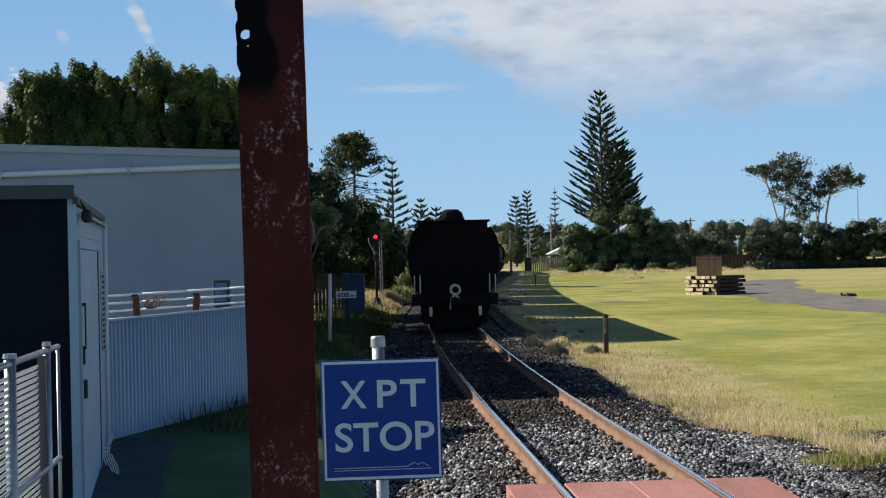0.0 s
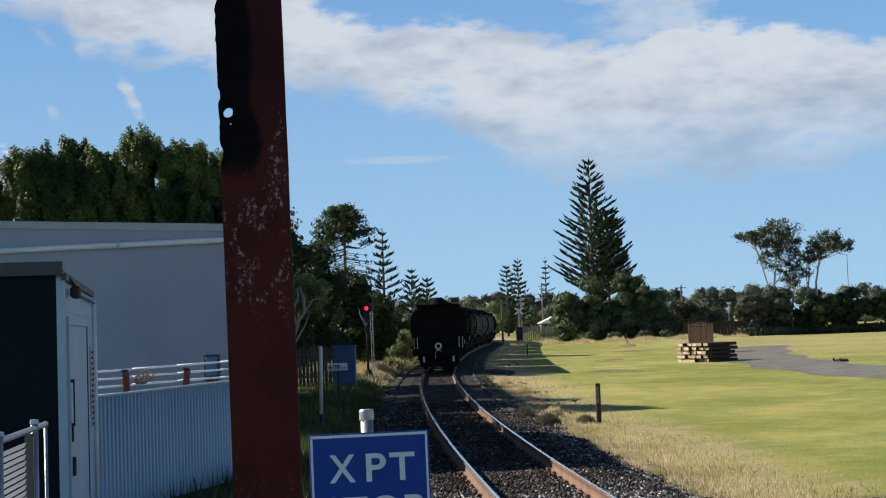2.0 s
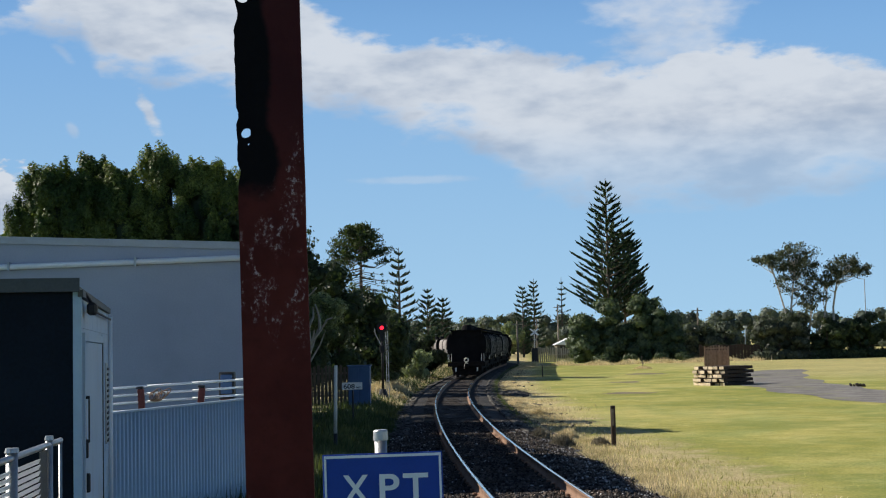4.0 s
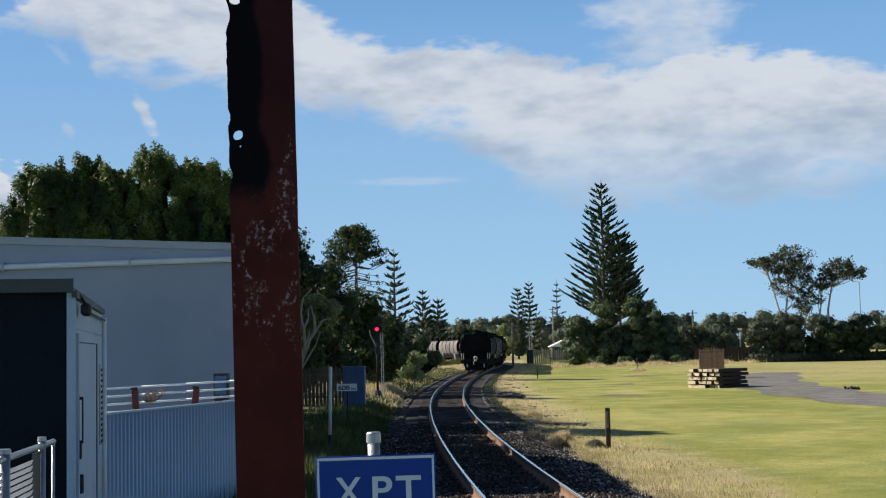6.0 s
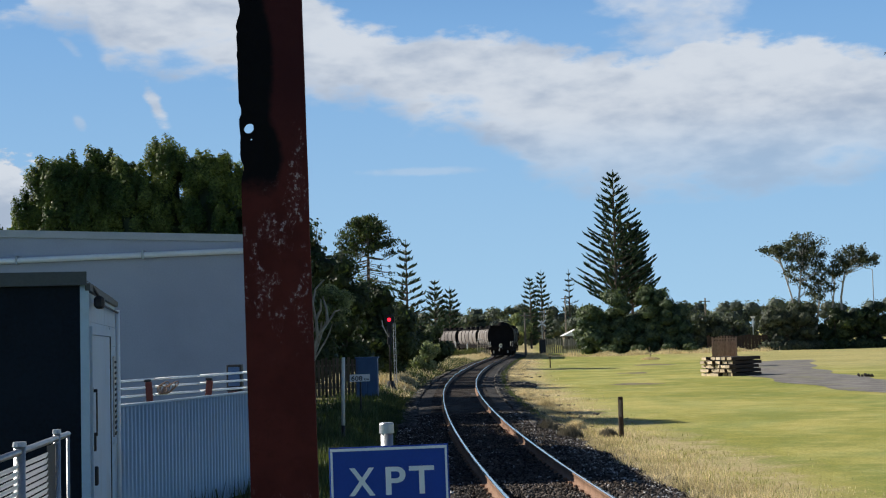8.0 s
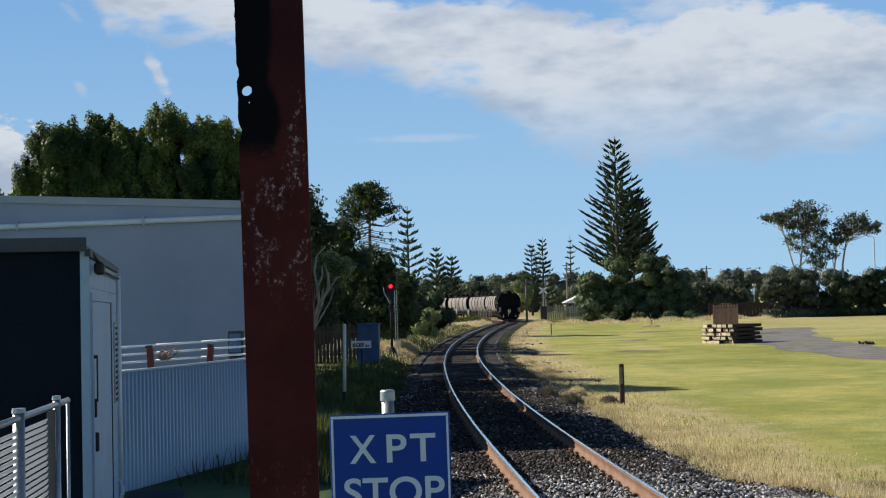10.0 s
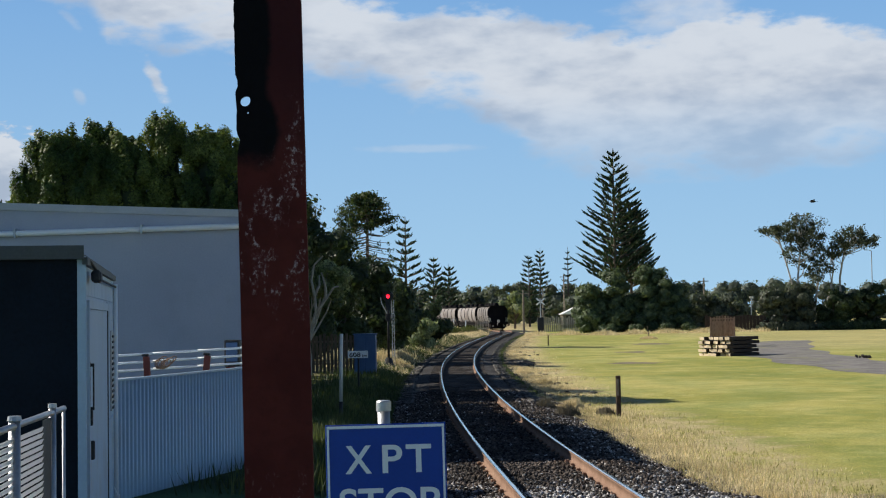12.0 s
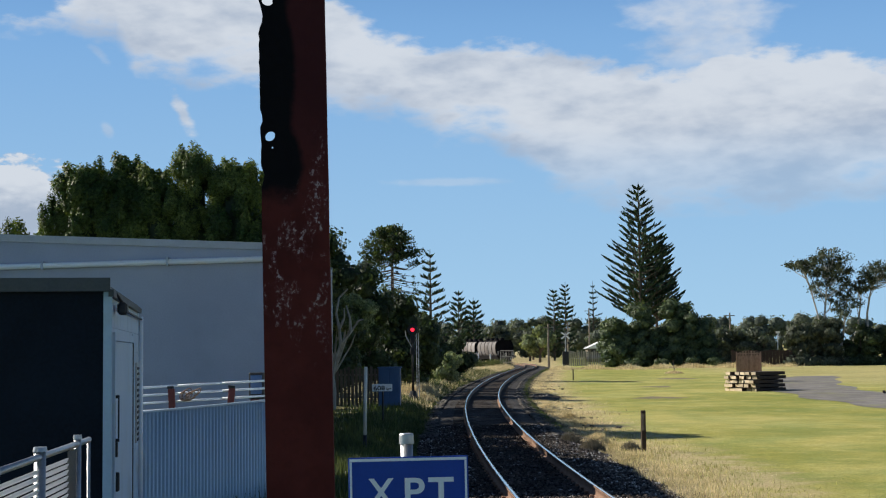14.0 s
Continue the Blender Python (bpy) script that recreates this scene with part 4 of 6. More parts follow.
def make_building():
    t = thing("industrial_building", "plain grey rendered building with low sloping roof and white pipe", "building")
    x0, x1, y0, y1 = -18.0, -3.62, 26.0, 33.5
    zl, zr = 5.08, 4.412

    def prism(ya, yb, ta, tb, xa=x0, xb=x1):
        bm = bmesh.new()
        s = (zr - zl) / (x1 - x0)
        v = []
        for y in (ya, yb):
            for x, top in ((xa, 0), (xb, 0), (xb, 1), (xa, 1)):
                zz = zl + s * (x - x0)
                v.append(bm.verts.new((x, y, zz + tb if top else (zz + ta if ta is not None else 0.0))))
        for q in ((0, 1, 2, 3), (7, 6, 5, 4), (0, 4, 5, 1), (1, 5, 6, 2), (2, 6, 7, 3), (3, 7, 4, 0)):
            bm.faces.new([v[i] for i in q])
        bmesh.ops.recalc_face_normals(bm, faces=bm.faces)
        return bm
    part("front_wall", prism(y0, y0 + 0.2, None, -0.06), GREYWALL, t, "smooth grey rendered wall")
    part("rear_wall", prism(y1 - 0.2, y1, None, -0.06), GREYWALL, t)
    part("end_wall", prism(y0 + 0.2, y1 - 0.2, None, -0.06, x1 - 0.2, x1), GREYWALL, t)
    part("end_wall", prism(y0 + 0.2, y1 - 0.2, None, -0.06, x0, x0 + 0.2), GREYWALL, t)
    roof = part("roof", prism(y0 + 0.05, y1 + 0.1, -0.06, 0.0), TRIMGREY, t)
    part("capping", prism(y0 - 0.05, y0 + 0.05, -0.11, 0.03, x0, x1 + 0.06), CAPPING, roof, "thin grey metal capping")
    p = part("pipe", rodded((x0, y0 - 0.09, 3.92), (x1 - 0.05, y0 - 0.09, 4.15), 0.055, seg=12), PIPE, t, "white pipe along the wall", True)
    for x in (-13.4, -10.9, -8.4, -5.97, -3.7):
        z = 3.92 + (x - x0) * (0.23 / (x1 - x0 - 0.05))
        part("pipe_bracket", boxed(x - 0.02, x + 0.02, y0 - 0.16, y0, z - 0.075, z + 0.09, 0.004), GALV, p)


# ---- line-side things ----
def make_signal():
    x, y = -3.12, 63.0
    t = thing("railway_signal", "slim railway signal post showing a red light", "signal")
    part("base", rodded((x, y, -0.1), (x, y, 0.42), 0.30, 0.13, 8), DARKMETAL, t, "dark tapered base")
    part("mast", rodded((x, y, 0.4), (x, y, 3.3), 0.06, 0.05, 10), DARKMETAL, t, smooth=True)
    head = part("lamp_head", rodded((x, y - 0.12, 3.25), (x, y + 0.1, 3.25), 0.25, seg=20), DARKMETAL, t, "round black lamp backing")
    part("head_box", boxed(x - 0.11, x + 0.11, y - 0.1, y + 0.08, 2.62, 3.02, 0.02), DARKMETAL, t)
    part("red_lens", rodded((x, y - 0.135, 3.25), (x, y - 0.125, 3.25), 0.085, seg=18), REDGLOW, head, "glowing red lens")
    part("hood", boxed(x - 0.13, x + 0.13, y - 0.3, y - 0.12, 3.385, 3.40, 0.004), DARKMETAL, head)
    part("lower_head", boxed(x - 0.11, x + 0.11, y - 0.1, y + 0.08, 2.1, 2.45, 0.02), DARKMETAL, t)
    for dx in (0.33, 0.45):
        part("ladder_stile", rodded((x + dx * 0.8 - 0.08, y + 0.1, -0.05), (x + dx * 0.75 - 0.08, y + 0.1, 3.1), 0.016, seg=6), GALV, t)
    for i in range(9):
        part("rung", rodded((x + 0.18, y + 0.1, 0.5 + i * 0.28), (x + 0.27, y + 0.1, 0.5 + i * 0.28), 0.012, seg=6), GALV, t)
    part("bracket", branch(bmesh.new(), [(x - 0.34, y, 3.22), (x - 0.30, y, 2.95), (x - 0.05, y, 2.45)], 0.026, 0.022, 6), GALV, t, "pale bent bracket")


def make_cabinet():
    t = thing("equipment_cabinet", "blue metal equipment cabinet standing among grass", "cabinet")
    part("body", boxed(-4.12, -3.25, 55.0, 55.7, -0.02, 1.60, 0.015), CABBLUE, t)
    part("roof", boxed(-4.16, -3.21, 54.95, 55.75, 1.60, 1.65, 0.01), CABBLUE, t)
    part("door", boxed(-4.06, -3.70, 54.975, 54.998, 0.08, 1.53, 0.006), CABBLUE, t)
    part("door", boxed(-3.675, -3.31, 54.975, 54.998, 0.08, 1.53, 0.006), CABBLUE, t)
    part("handle", boxed(-3.76, -3.73, 54.95, 54.974, 0.75, 0.9, 0.004), DARKMETAL, t)
    part("plinth", boxed(-4.2, -3.17, 54.9, 55.8, -0.15, -0.02), CONCRETE, t)


def make_distance_board():
    t = thing("distance_board", "small white kilometre board reading 608 km on a thin post", "sign")
    y = 43.6
    part("board", boxed(-3.47, -2.82, y - 0.012, y + 0.012, 1.03, 1.26, 0.004), WHITE, t, "white board")
    for txt, x, z, s, w in (("608", -3.24, 1.065, 0.20, 0.36), ("km", -2.93, 1.065, 0.12, 0.15)):
        me = letters(txt, s, x, z, y - 0.014, w)
        me.materials.clear()
        me.materials.append(DARKMETAL)
        part("lettering", me, DARKMETAL, t, "black figures")
    part("post", rodded((-3.13, y + 0.04, -0.15), (-3.13, y + 0.04, 1.25), 0.03, seg=8), DARKMETAL, t)


def make_guide_post():
    t = thing("marker_post", "white round marker post with a black foot", "post")
    part("shaft", rodded((-2.715, 32.0, 0.38), (-2.68, 32.0, 1.97), 0.043, 0.04, 12), LAMPWHITE, t, "white painted shaft", True)
    part("foot", rodded((-2.72, 32.0, -0.15), (-2.715, 32.0, 0.38), 0.046, 0.044, 12), DARKMETAL, t, "black painted foot", True)


def make_stakes():
    t = thing("boundary_stake", "short dark burnt wooden stake with a pale top on the lawn", "stake")
    part("shaft", boxed(4.19, 4.31, 35.7, 35.82, -0.5, 0.70, 0.012), STAKEWOOD, t)
    part("face", boxed(4.205, 4.265, 35.688, 35.699, 0.18, 0.62, 0.003), OLDWOOD, t, "pale weathered strip")
    t2 = thing("small_stake", "small thin wooden stake in the dry grass", "stake")
    part("shaft", boxed(7.41, 7.50, 110, 110.09, -0.5, 0.55, 0.01), STAKEWOOD, t2)
    t3 = thing("sapling", "bare young sapling in a small ring of dry grass", "sapling")
    bm = branch(bmesh.new(), [(18.42, 130, -0.5), (18.38, 130, 0.2), (18.3, 130, 0.95)], 0.05, 0.02, 6)
    branch(bm, [(18.4, 130, 0.1), (18.7, 130, 0.6)], 0.03, 0.01, 5)
    part("stem", bm, OLDWOOD, t3)


def make_timber_stack():
    t = thing("sleeper_stack", "stack of sawn timber sleepers with sunlit ends on the lawn", "timber stack", at=pose(15.8, 80.3, -0.36, rz=36))
    rng = np.random.default_rng(12)
    for layer in range(5):
        z = 0.02 + layer * 0.235
        for k in range(6):
            if layer == 4 and k > 4:
                continue
            x0 = -1.48 + k * 0.40 + rng.normal(0, 0.025)
            dy = rng.normal(0, 0.13)
            m = pose(0, 0, 0, rz=rng.normal(0, 0.8))
            # Dark sides put the stack's shade into the wood colour; ends stay pale.
            o = part("sleeper", boxed(-1.25 + dy, 1.25 + dy, x0, x0 + 0.365, z, z + 0.185, 0.012, m=m), STAKEWOOD, t, "sleeper darkened for its shaded sides")
            part("end_grain", boxed(-1.262 + dy, -1.251 + dy, x0 + 0.008, x0 + 0.357, z + 0.008, z + 0.177, 0.004, m=m), TIMBER, o, "pale sawn end")
        if layer < 4:
            for x in (-0.8, 0.8):
                part("bearer", boxed(x - 0.04, x + 0.04, -1.42, 0.85, z + 0.186, z + 0.234), OLDWOOD, t)
    # open crate panel behind
    c = thing("wooden_crate", "red-brown open-slatted wooden crate behind the timber stack", "crate", at=pose(19.6, 100.0, -0.36, rz=-12))
    for i in range(9):
        part("slat", boxed(-0.85 + i * 0.20, -0.73 + i * 0.20, -0.03, 0.0, 0.3, 2.1 + 0.18 * math.sin(i * math.pi / 8), 0.006), REDWOOD, c)
    for z in (0.45, 1.2, 2.0):
        part("rail", boxed(-0.88, 0.9, 0.0, 0.05, z, z + 0.1), REDWOOD, c)
    for x in (-0.86, 0.86):
        part("post", boxed(x - 0.05, x + 0.05, 0.05, 0.15, 0, 2.2), REDWOOD, c)
    part("side", boxed(0.86, 0.9, 0.15, 1.6, 0.3, 1.9), REDWOOD, c)
    part("rear", boxed(-0.9, 0.86, 1.6, 1.65, 0.3, 1.9), REDWOOD, c)


def make_path():
    """A gravel track that swings across the lawn."""
    for name, c in (("gravel_track", [(28.0, 114, 3.0), (26.0, 109, 4.8), (21.6, 93, 5.0), (19.5, 80, 5.0), (19.1, 70, 5.2), (19.5, 60, 5.0), (20.6, 48, 5.0), (23.0, 30, 5.0)]),):
        a = np.array(c)
        u = np.linspace(0, len(a) - 1, 90)
        x, y, w = (np.interp(u, np.arange(len(a)), a[:, i]) for i in range(3))
        rng = np.random.default_rng(7)
        gx, gy = np.gradient(x), np.gradient(y)
        gl = np.hypot(gx, gy)
        nx, ny = gy / gl, -gx / gl
        rows = []
        for k in np.linspace(-0.5, 0.5, 7):
            ww = w * (1 + (0.12 * np.sin(u * 7 + k * 9) if abs(k) > 0.4 else 0))
            px, py = x + nx * ww * k, y + ny * ww * k
            rows.append(np.stack([px, py, ground_z(px, py) + 0.014], 1))
        v = np.stack(rows, 1).reshape(-1, 3)
        f = [[r * 7 + k, r * 7 + k + 1, r * 7 + k + 8, r * 7 + k + 7] for r in range(89) for k in range(6)]
        tagged(new(name, mesh_from(name, v, f, GRAVEL, True)), "grey gravel vehicle track across the lawn", "track", kind="structure")


def make_patches():
    """Worn places in the lawn and a heap of rubble on the track."""
    rng = np.random.default_rng(66)
    for x, y, rx, ry in ((9.3, 71.5, 1.3, 1.5), (16.2, 113.0, 1.6, 2.2), (11.6, 90.0, 1.0, 1.5)):
        n = 40
        a = np.linspace(0, 2 * np.pi, n, endpoint=False)
        k = 1 + 0.18 * np.sin(3 * a + x) + 0.10 * np.sin(7 * a + y)
        px, py = x + rx * k * np.cos(a), y + ry * k * np.sin(a)
        v = np.stack([np.append(px, x), np.append(py, y), np.append(ground_z(px, py), ground_z(x, y)) + 0.012], 1)
        f = [[i, (i + 1) % n, n] for i in range(n)]
        tagged(new("bare_patch", mesh_from("bare_patch", v, f, DIRT)), "worn bare patch of stony soil in the lawn", "bare soil", kind="structure")
    t = thing("rubble_heap", "small dark heap of rubble on the gravel track", "rubble")
    for i in range(14):
        bm = bmesh.new()
        bmesh.ops.create_icosphere(bm, subdivisions=1, radius=rng.uniform(0.06, 0.13), matrix=pose(21.9 + rng.normal(0, 0.2), 73.0 + rng.normal(0, 0.15), -0.33 + rng.uniform(0, 0.1), rng.uniform(0, 90), rng.uniform(0, 90), 0) @ Matrix.Diagonal((1, 0.8, 0.6, 1)))
        part("stone", bm, SLEEPER, t)
    # spoil thrown up beside the rails
    n = 2600
    a, q = rng.uniform(0, 6.283, n), np.sqrt(rng.uniform(0, 1, n))
    x, y = 3.2 + 1.0 * q * np.cos(a), 73.0 + 4.5 * q * np.sin(a)
    z = ground_z(x, y) + 0.15 * (1 - q ** 2) * rng.uniform(0.2, 1.0, n) * (0.5 + 0.5 * np.sin(x * 3.1) ** 2)
    cube = np.array([[i, j, k] for i in (-1, 1) for j in (-1, 1) for k in (-1, 1)], float)
    quads = np.array([[0, 1, 3, 2], [4, 6, 7, 5], [0, 4, 5, 1], [2, 3, 7, 6], [0, 2, 6, 4], [1, 5, 7, 3]])
    v = cube[None] * rng.uniform(0.5, 1.2, (n, 8, 3)) * rng.uniform(0.03, 0.09, (n, 1, 1)) + np.stack([x, y, z], 1)[:, None]
    f = (np.arange(n)[:, None, None] * 8 + quads[None]).reshape(-1, 4)
    tagged(new("spoil_heap", mesh_from("spoil_heap", v.reshape(-1, 3), f, RUBBLE)), "low heap of dark spent ballast beside the track", "rubble", kind="stuff")


def make_far_fences():
    t = thing("paling_fence", "grey weathered paling fence behind the cabinet", "fence")
    rng = np.random.default_rng(21)
    for i in range(26):
        x = -7.6 + i * 0.16
        part("paling", boxed(x, x + 0.125, 58.0, 58.02, -0.05, 1.58 + rng.uniform(-0.08, 0.06), 0.004, m=pose(0, 0, 0)), BARK, t)
    for z in (0.3, 1.25):
        part("rail", boxed(-7.65, -3.35, 58.02, 58.08, z, z + 0.08), OLDWOOD, t)
    t = thing("picket_fence", "pale paling fence beyond the level crossing", "fence")
    for i in range(30):
        x = 12.2 + i * 0.30
        part("paling", boxed(x, x + 0.22, 190 + i * 0.05, 190.03 + i * 0.05, -0.4, 1.75 + rng.uniform(-0.25, 0.15)), PALEWOOD, t)
    part("rail", boxed(12.2, 21.2, 190.05, 191.6, 0.6, 0.7), PALEWOOD, t)
    t = thing("dark_fence", "dark board fence under the far trees", "fence")
    for i in range(24):
        part("board", boxed(30.8 + i * 0.42, 31.2 + i * 0.42, 168.0, 168.04, -0.5, 1.6 + rng.uniform(-0.1, 0.1)), STAKEWOOD, t)
    part("rail", boxed(30.8, 40.9, 168.04, 168.1, 0.9, 1.0), STAKEWOOD, t)


def make_level_crossing():
    t = thing("crossing_signal", "level crossing signal with white crossed boards on a mast", "signal")
    x, y = 10.75, 172.0
    part("mast", rodded((x, y, -0.4), (x, y, 4.1), 0.07, 0.06, 8), GALV, t)
    for a in (38, -38):
        part("cross_arm", boxed(-0.65, 0.65, -0.02, 0.02, -0.09, 0.09, m=pose(x, y - 0.08, 3.75, ry=a)), WHITE, t)
    for dx in (-0.38, 0.38):
        part("lamp", rodded((x + dx, y - 0.2, 2.8), (x + dx, y, 2.8), 0.17, seg=10), DARKMETAL, t)
    part("lamp_bar", boxed(x - 0.5, x + 0.5, y - 0.03, y + 0.03, 2.76, 2.84), GALV, t)
    t = thing("relay_box", "dark relay box on the verge by the level crossing", "box")
    part("case", boxed(10.0, 10.75, 166.0, 166.7, -0.1, 1.75, 0.03), DARKMETAL, t)
    part("plinth", boxed(9.95, 10.8, 165.95, 166.75, -0.45, -0.1), CONCRETE, t)
    rng = np.random.default_rng(2)
    for px, py, h in ((8.9, 178.0, 5.3), (19.2, 240.0, 9.0), (13.2, 205.0, 6.0), (36.6, 200.0, 7.0), (33.5, 205, 6.5)):
        t = thing("utility_pole", "grey timber utility pole with a crossarm", "pole", "utility poles")
        part("shaft", rodded((px, py, -0.4), (px, py, h), 0.16, 0.11, 8), OLDWOOD, t)
        part("crossarm", boxed(px - 0.7, px + 0.7, py - 0.06, py + 0.06, h - 0.5, h - 0.38), OLDWOOD, t)
    t = thing("crossing_fence", "pale barred pedestrian barrier beside the level crossing", "fence")
    for i in range(9):
        part("bar", rodded((2.7 + i * 0.21, 184.0, -0.45), (2.7 + i * 0.21, 184.0, 1.75), 0.028, seg=6), PALEWOOD, t)
    for z in (0.3, 1.1, 1.9):
        part("rail", rodded((2.65, 184.0, z), (4.43, 184.0, z), 0.04, seg=6), PALEWOOD, t)
    for px, py, h in ((-0.3, 184.0, 1.7), (1.3, 181.0, 1.5)):
        t = thing("white_post", "white painted post beside the level crossing", "post", "white crossing posts")
        part("shaft", rodded((px, py, -0.45), (px, py, h), 0.10, 0.09, 8), PIPE, t)
        part("foot", rodded((px, py, -0.45), (px, py, 0.15), 0.13, 0.12, 8), CONCRETE, t)
    t = thing("street_lamp", "tall thin grey street lamp beyond the lawn", "street lamp")
    part("shaft", rodded((56.7, 185.0, -0.4), (56.75, 185.0, 10.0), 0.09, 0.06, 8), GALV, t)
    part("arm", rodded((56.75, 185.0, 10.0), (56.1, 185.0, 10.15), 0.04, seg=6), GALV, t)
    part("lantern", boxed(55.8, 56.2, 184.9, 185.1, 10.08, 10.2, 0.02), GALV, t)
    t = thing("lamp_post", "grey post with a small lantern by the far fence", "lamp post")
    part("shaft", rodded((41.2, 190.0, -0.6), (41.35, 190.0, 3.9), 0.1, 0.08, 8), GALV, t)
    part("lantern", boxed(41.1, 41.6, 189.9, 190.1, 3.8, 4.1, 0.03), LAMPWHITE, t)
    t = thing("cottage", "small pale cottage with a grey sheet roof", "house")
    part("wall", boxed(18.3, 22.6, 232.0, 238.0, -0.4, 2.0), OLDWOOD, t)
    part("window", boxed(18.8, 19.9, 231.97, 231.999, 0.8, 1.8), DARKMETAL, t)
    bm = bmesh.new()
    v = [bm.verts.new(p) for p in ((17.9, 231.5, 1.95), (23.2, 231.5, 1.95), (17.9, 238.5, 1.95), (23.2, 238.5, 1.95), (20.6, 231.5, 3.2), (20.6, 238.5, 3.2))]
    for q in ((0, 1, 4), (3, 2, 5), (0, 4, 5, 2), (1, 3, 5, 4), (0, 2, 3, 1)):
        bm.faces.new([v[i] for i in q])
    bmesh.ops.recalc_face_normals(bm, faces=bm.faces)
    part("roof", bm, PIPE, t, "pale sunlit sheet roof")


# ---- trees ----
def conifer(name, label, seed, base, height, r_low, z_low, step, per, mat, n_sprig=22, sprig=0.5, upturn=0.35, power=0.8, thin=0.3, category="pine tree"):
    """A tiered pine: straight trunk, whorls of boughs, each clad in upright sprigs."""
    rng = np.random.default_rng(seed)
    t = thing(name, label, category)
    bx, by, bz = base
    bm = rodded((bx, by, bz - 0.2), (bx, by, bz + height), height * 0.013 + 0.05, 0.03, 8)
    cs, dirs = [], []
    z = z_low
    while z < height - step * 0.5:
        u = (z - z_low) / (height - z_low)
        L = r_low * (1 - u) ** power * rng.uniform(0.86, 1.08) + 0.12
        n = per if u < 0.8 else max(4, per - 2)
        a0 = rng.uniform(0, 6.28)
        for i in range(n):
            a = a0 + 6.283 * i / n + rng.normal(0, 0.12)
            l = L * rng.uniform(0.72, 1.12)
            if rng.uniform() < 0.07:
                continue
            d = np.array([math.cos(a), math.sin(a)])
            pts = []
            for q in np.linspace(0, 1, 5):
                lift = upturn * l * (0.7 * q + 0.3 * q ** 2)
                pts.append((bx + d[0] * l * q, by + d[1] * l * q, bz + z + lift))
            branch(bm, pts, 0.05 + 0.012 * l, 0.02, 4)
            m = max(5, int(n_sprig * l / r_low) + 3)
            q = rng.uniform(0.18, 1.04, m) ** 0.8
            w = rng.normal(0, 1, m) * (0.05 * l * (1.2 - q) + 0.06)
            lift = upturn * l * (0.7 * q + 0.3 * q ** 2)
            c = np.stack([bx + d[0] * l * q - d[1] * w, by + d[1] * l * q + d[0] * w, bz + z + lift + 0.25 * sprig + rng.normal(0, 0.03, m)], 1)
            cs.append(c)
            dirs.append(np.stack([np.full(m, d[0] * 0.75), np.full(m, d[1] * 0.75), np.full(m, 0.75)], 1) + np.stack([-d[1] * w, d[0] * w, 0 * w], 1) * 1.2)
        z += step * rng.uniform(0.85, 1.15)
    part("trunk", bm, BARK, t)
    c, a = np.concatenate(cs), unit(np.concatenate(dirs) + rng.normal(0, 0.18, (sum(map(len, cs)), 3)))
    n = len(c)
    vs, fs = [], []
    for turn in range(2):
        b = unit(np.cross(a, rng.normal(size=(n, 3))))
        s = (sprig * rng.uniform(0.6, 1.25, n))[:, None]
        vs.append(np.stack([c - a * s * 0.5 - b * s * thin * 0.4, c - a * s * 0.2 + b * s * thin, c + a * s * 0.8, c - a * s * 0.2 - b * s * thin], 1).reshape(-1, 3))
        fs.append(np.arange(4 * n).reshape(-1, 4) + turn * 4 * n)
    part("crown", mesh_from("crown", np.concatenate(vs), np.concatenate(fs), mat), mat, t)
    return t


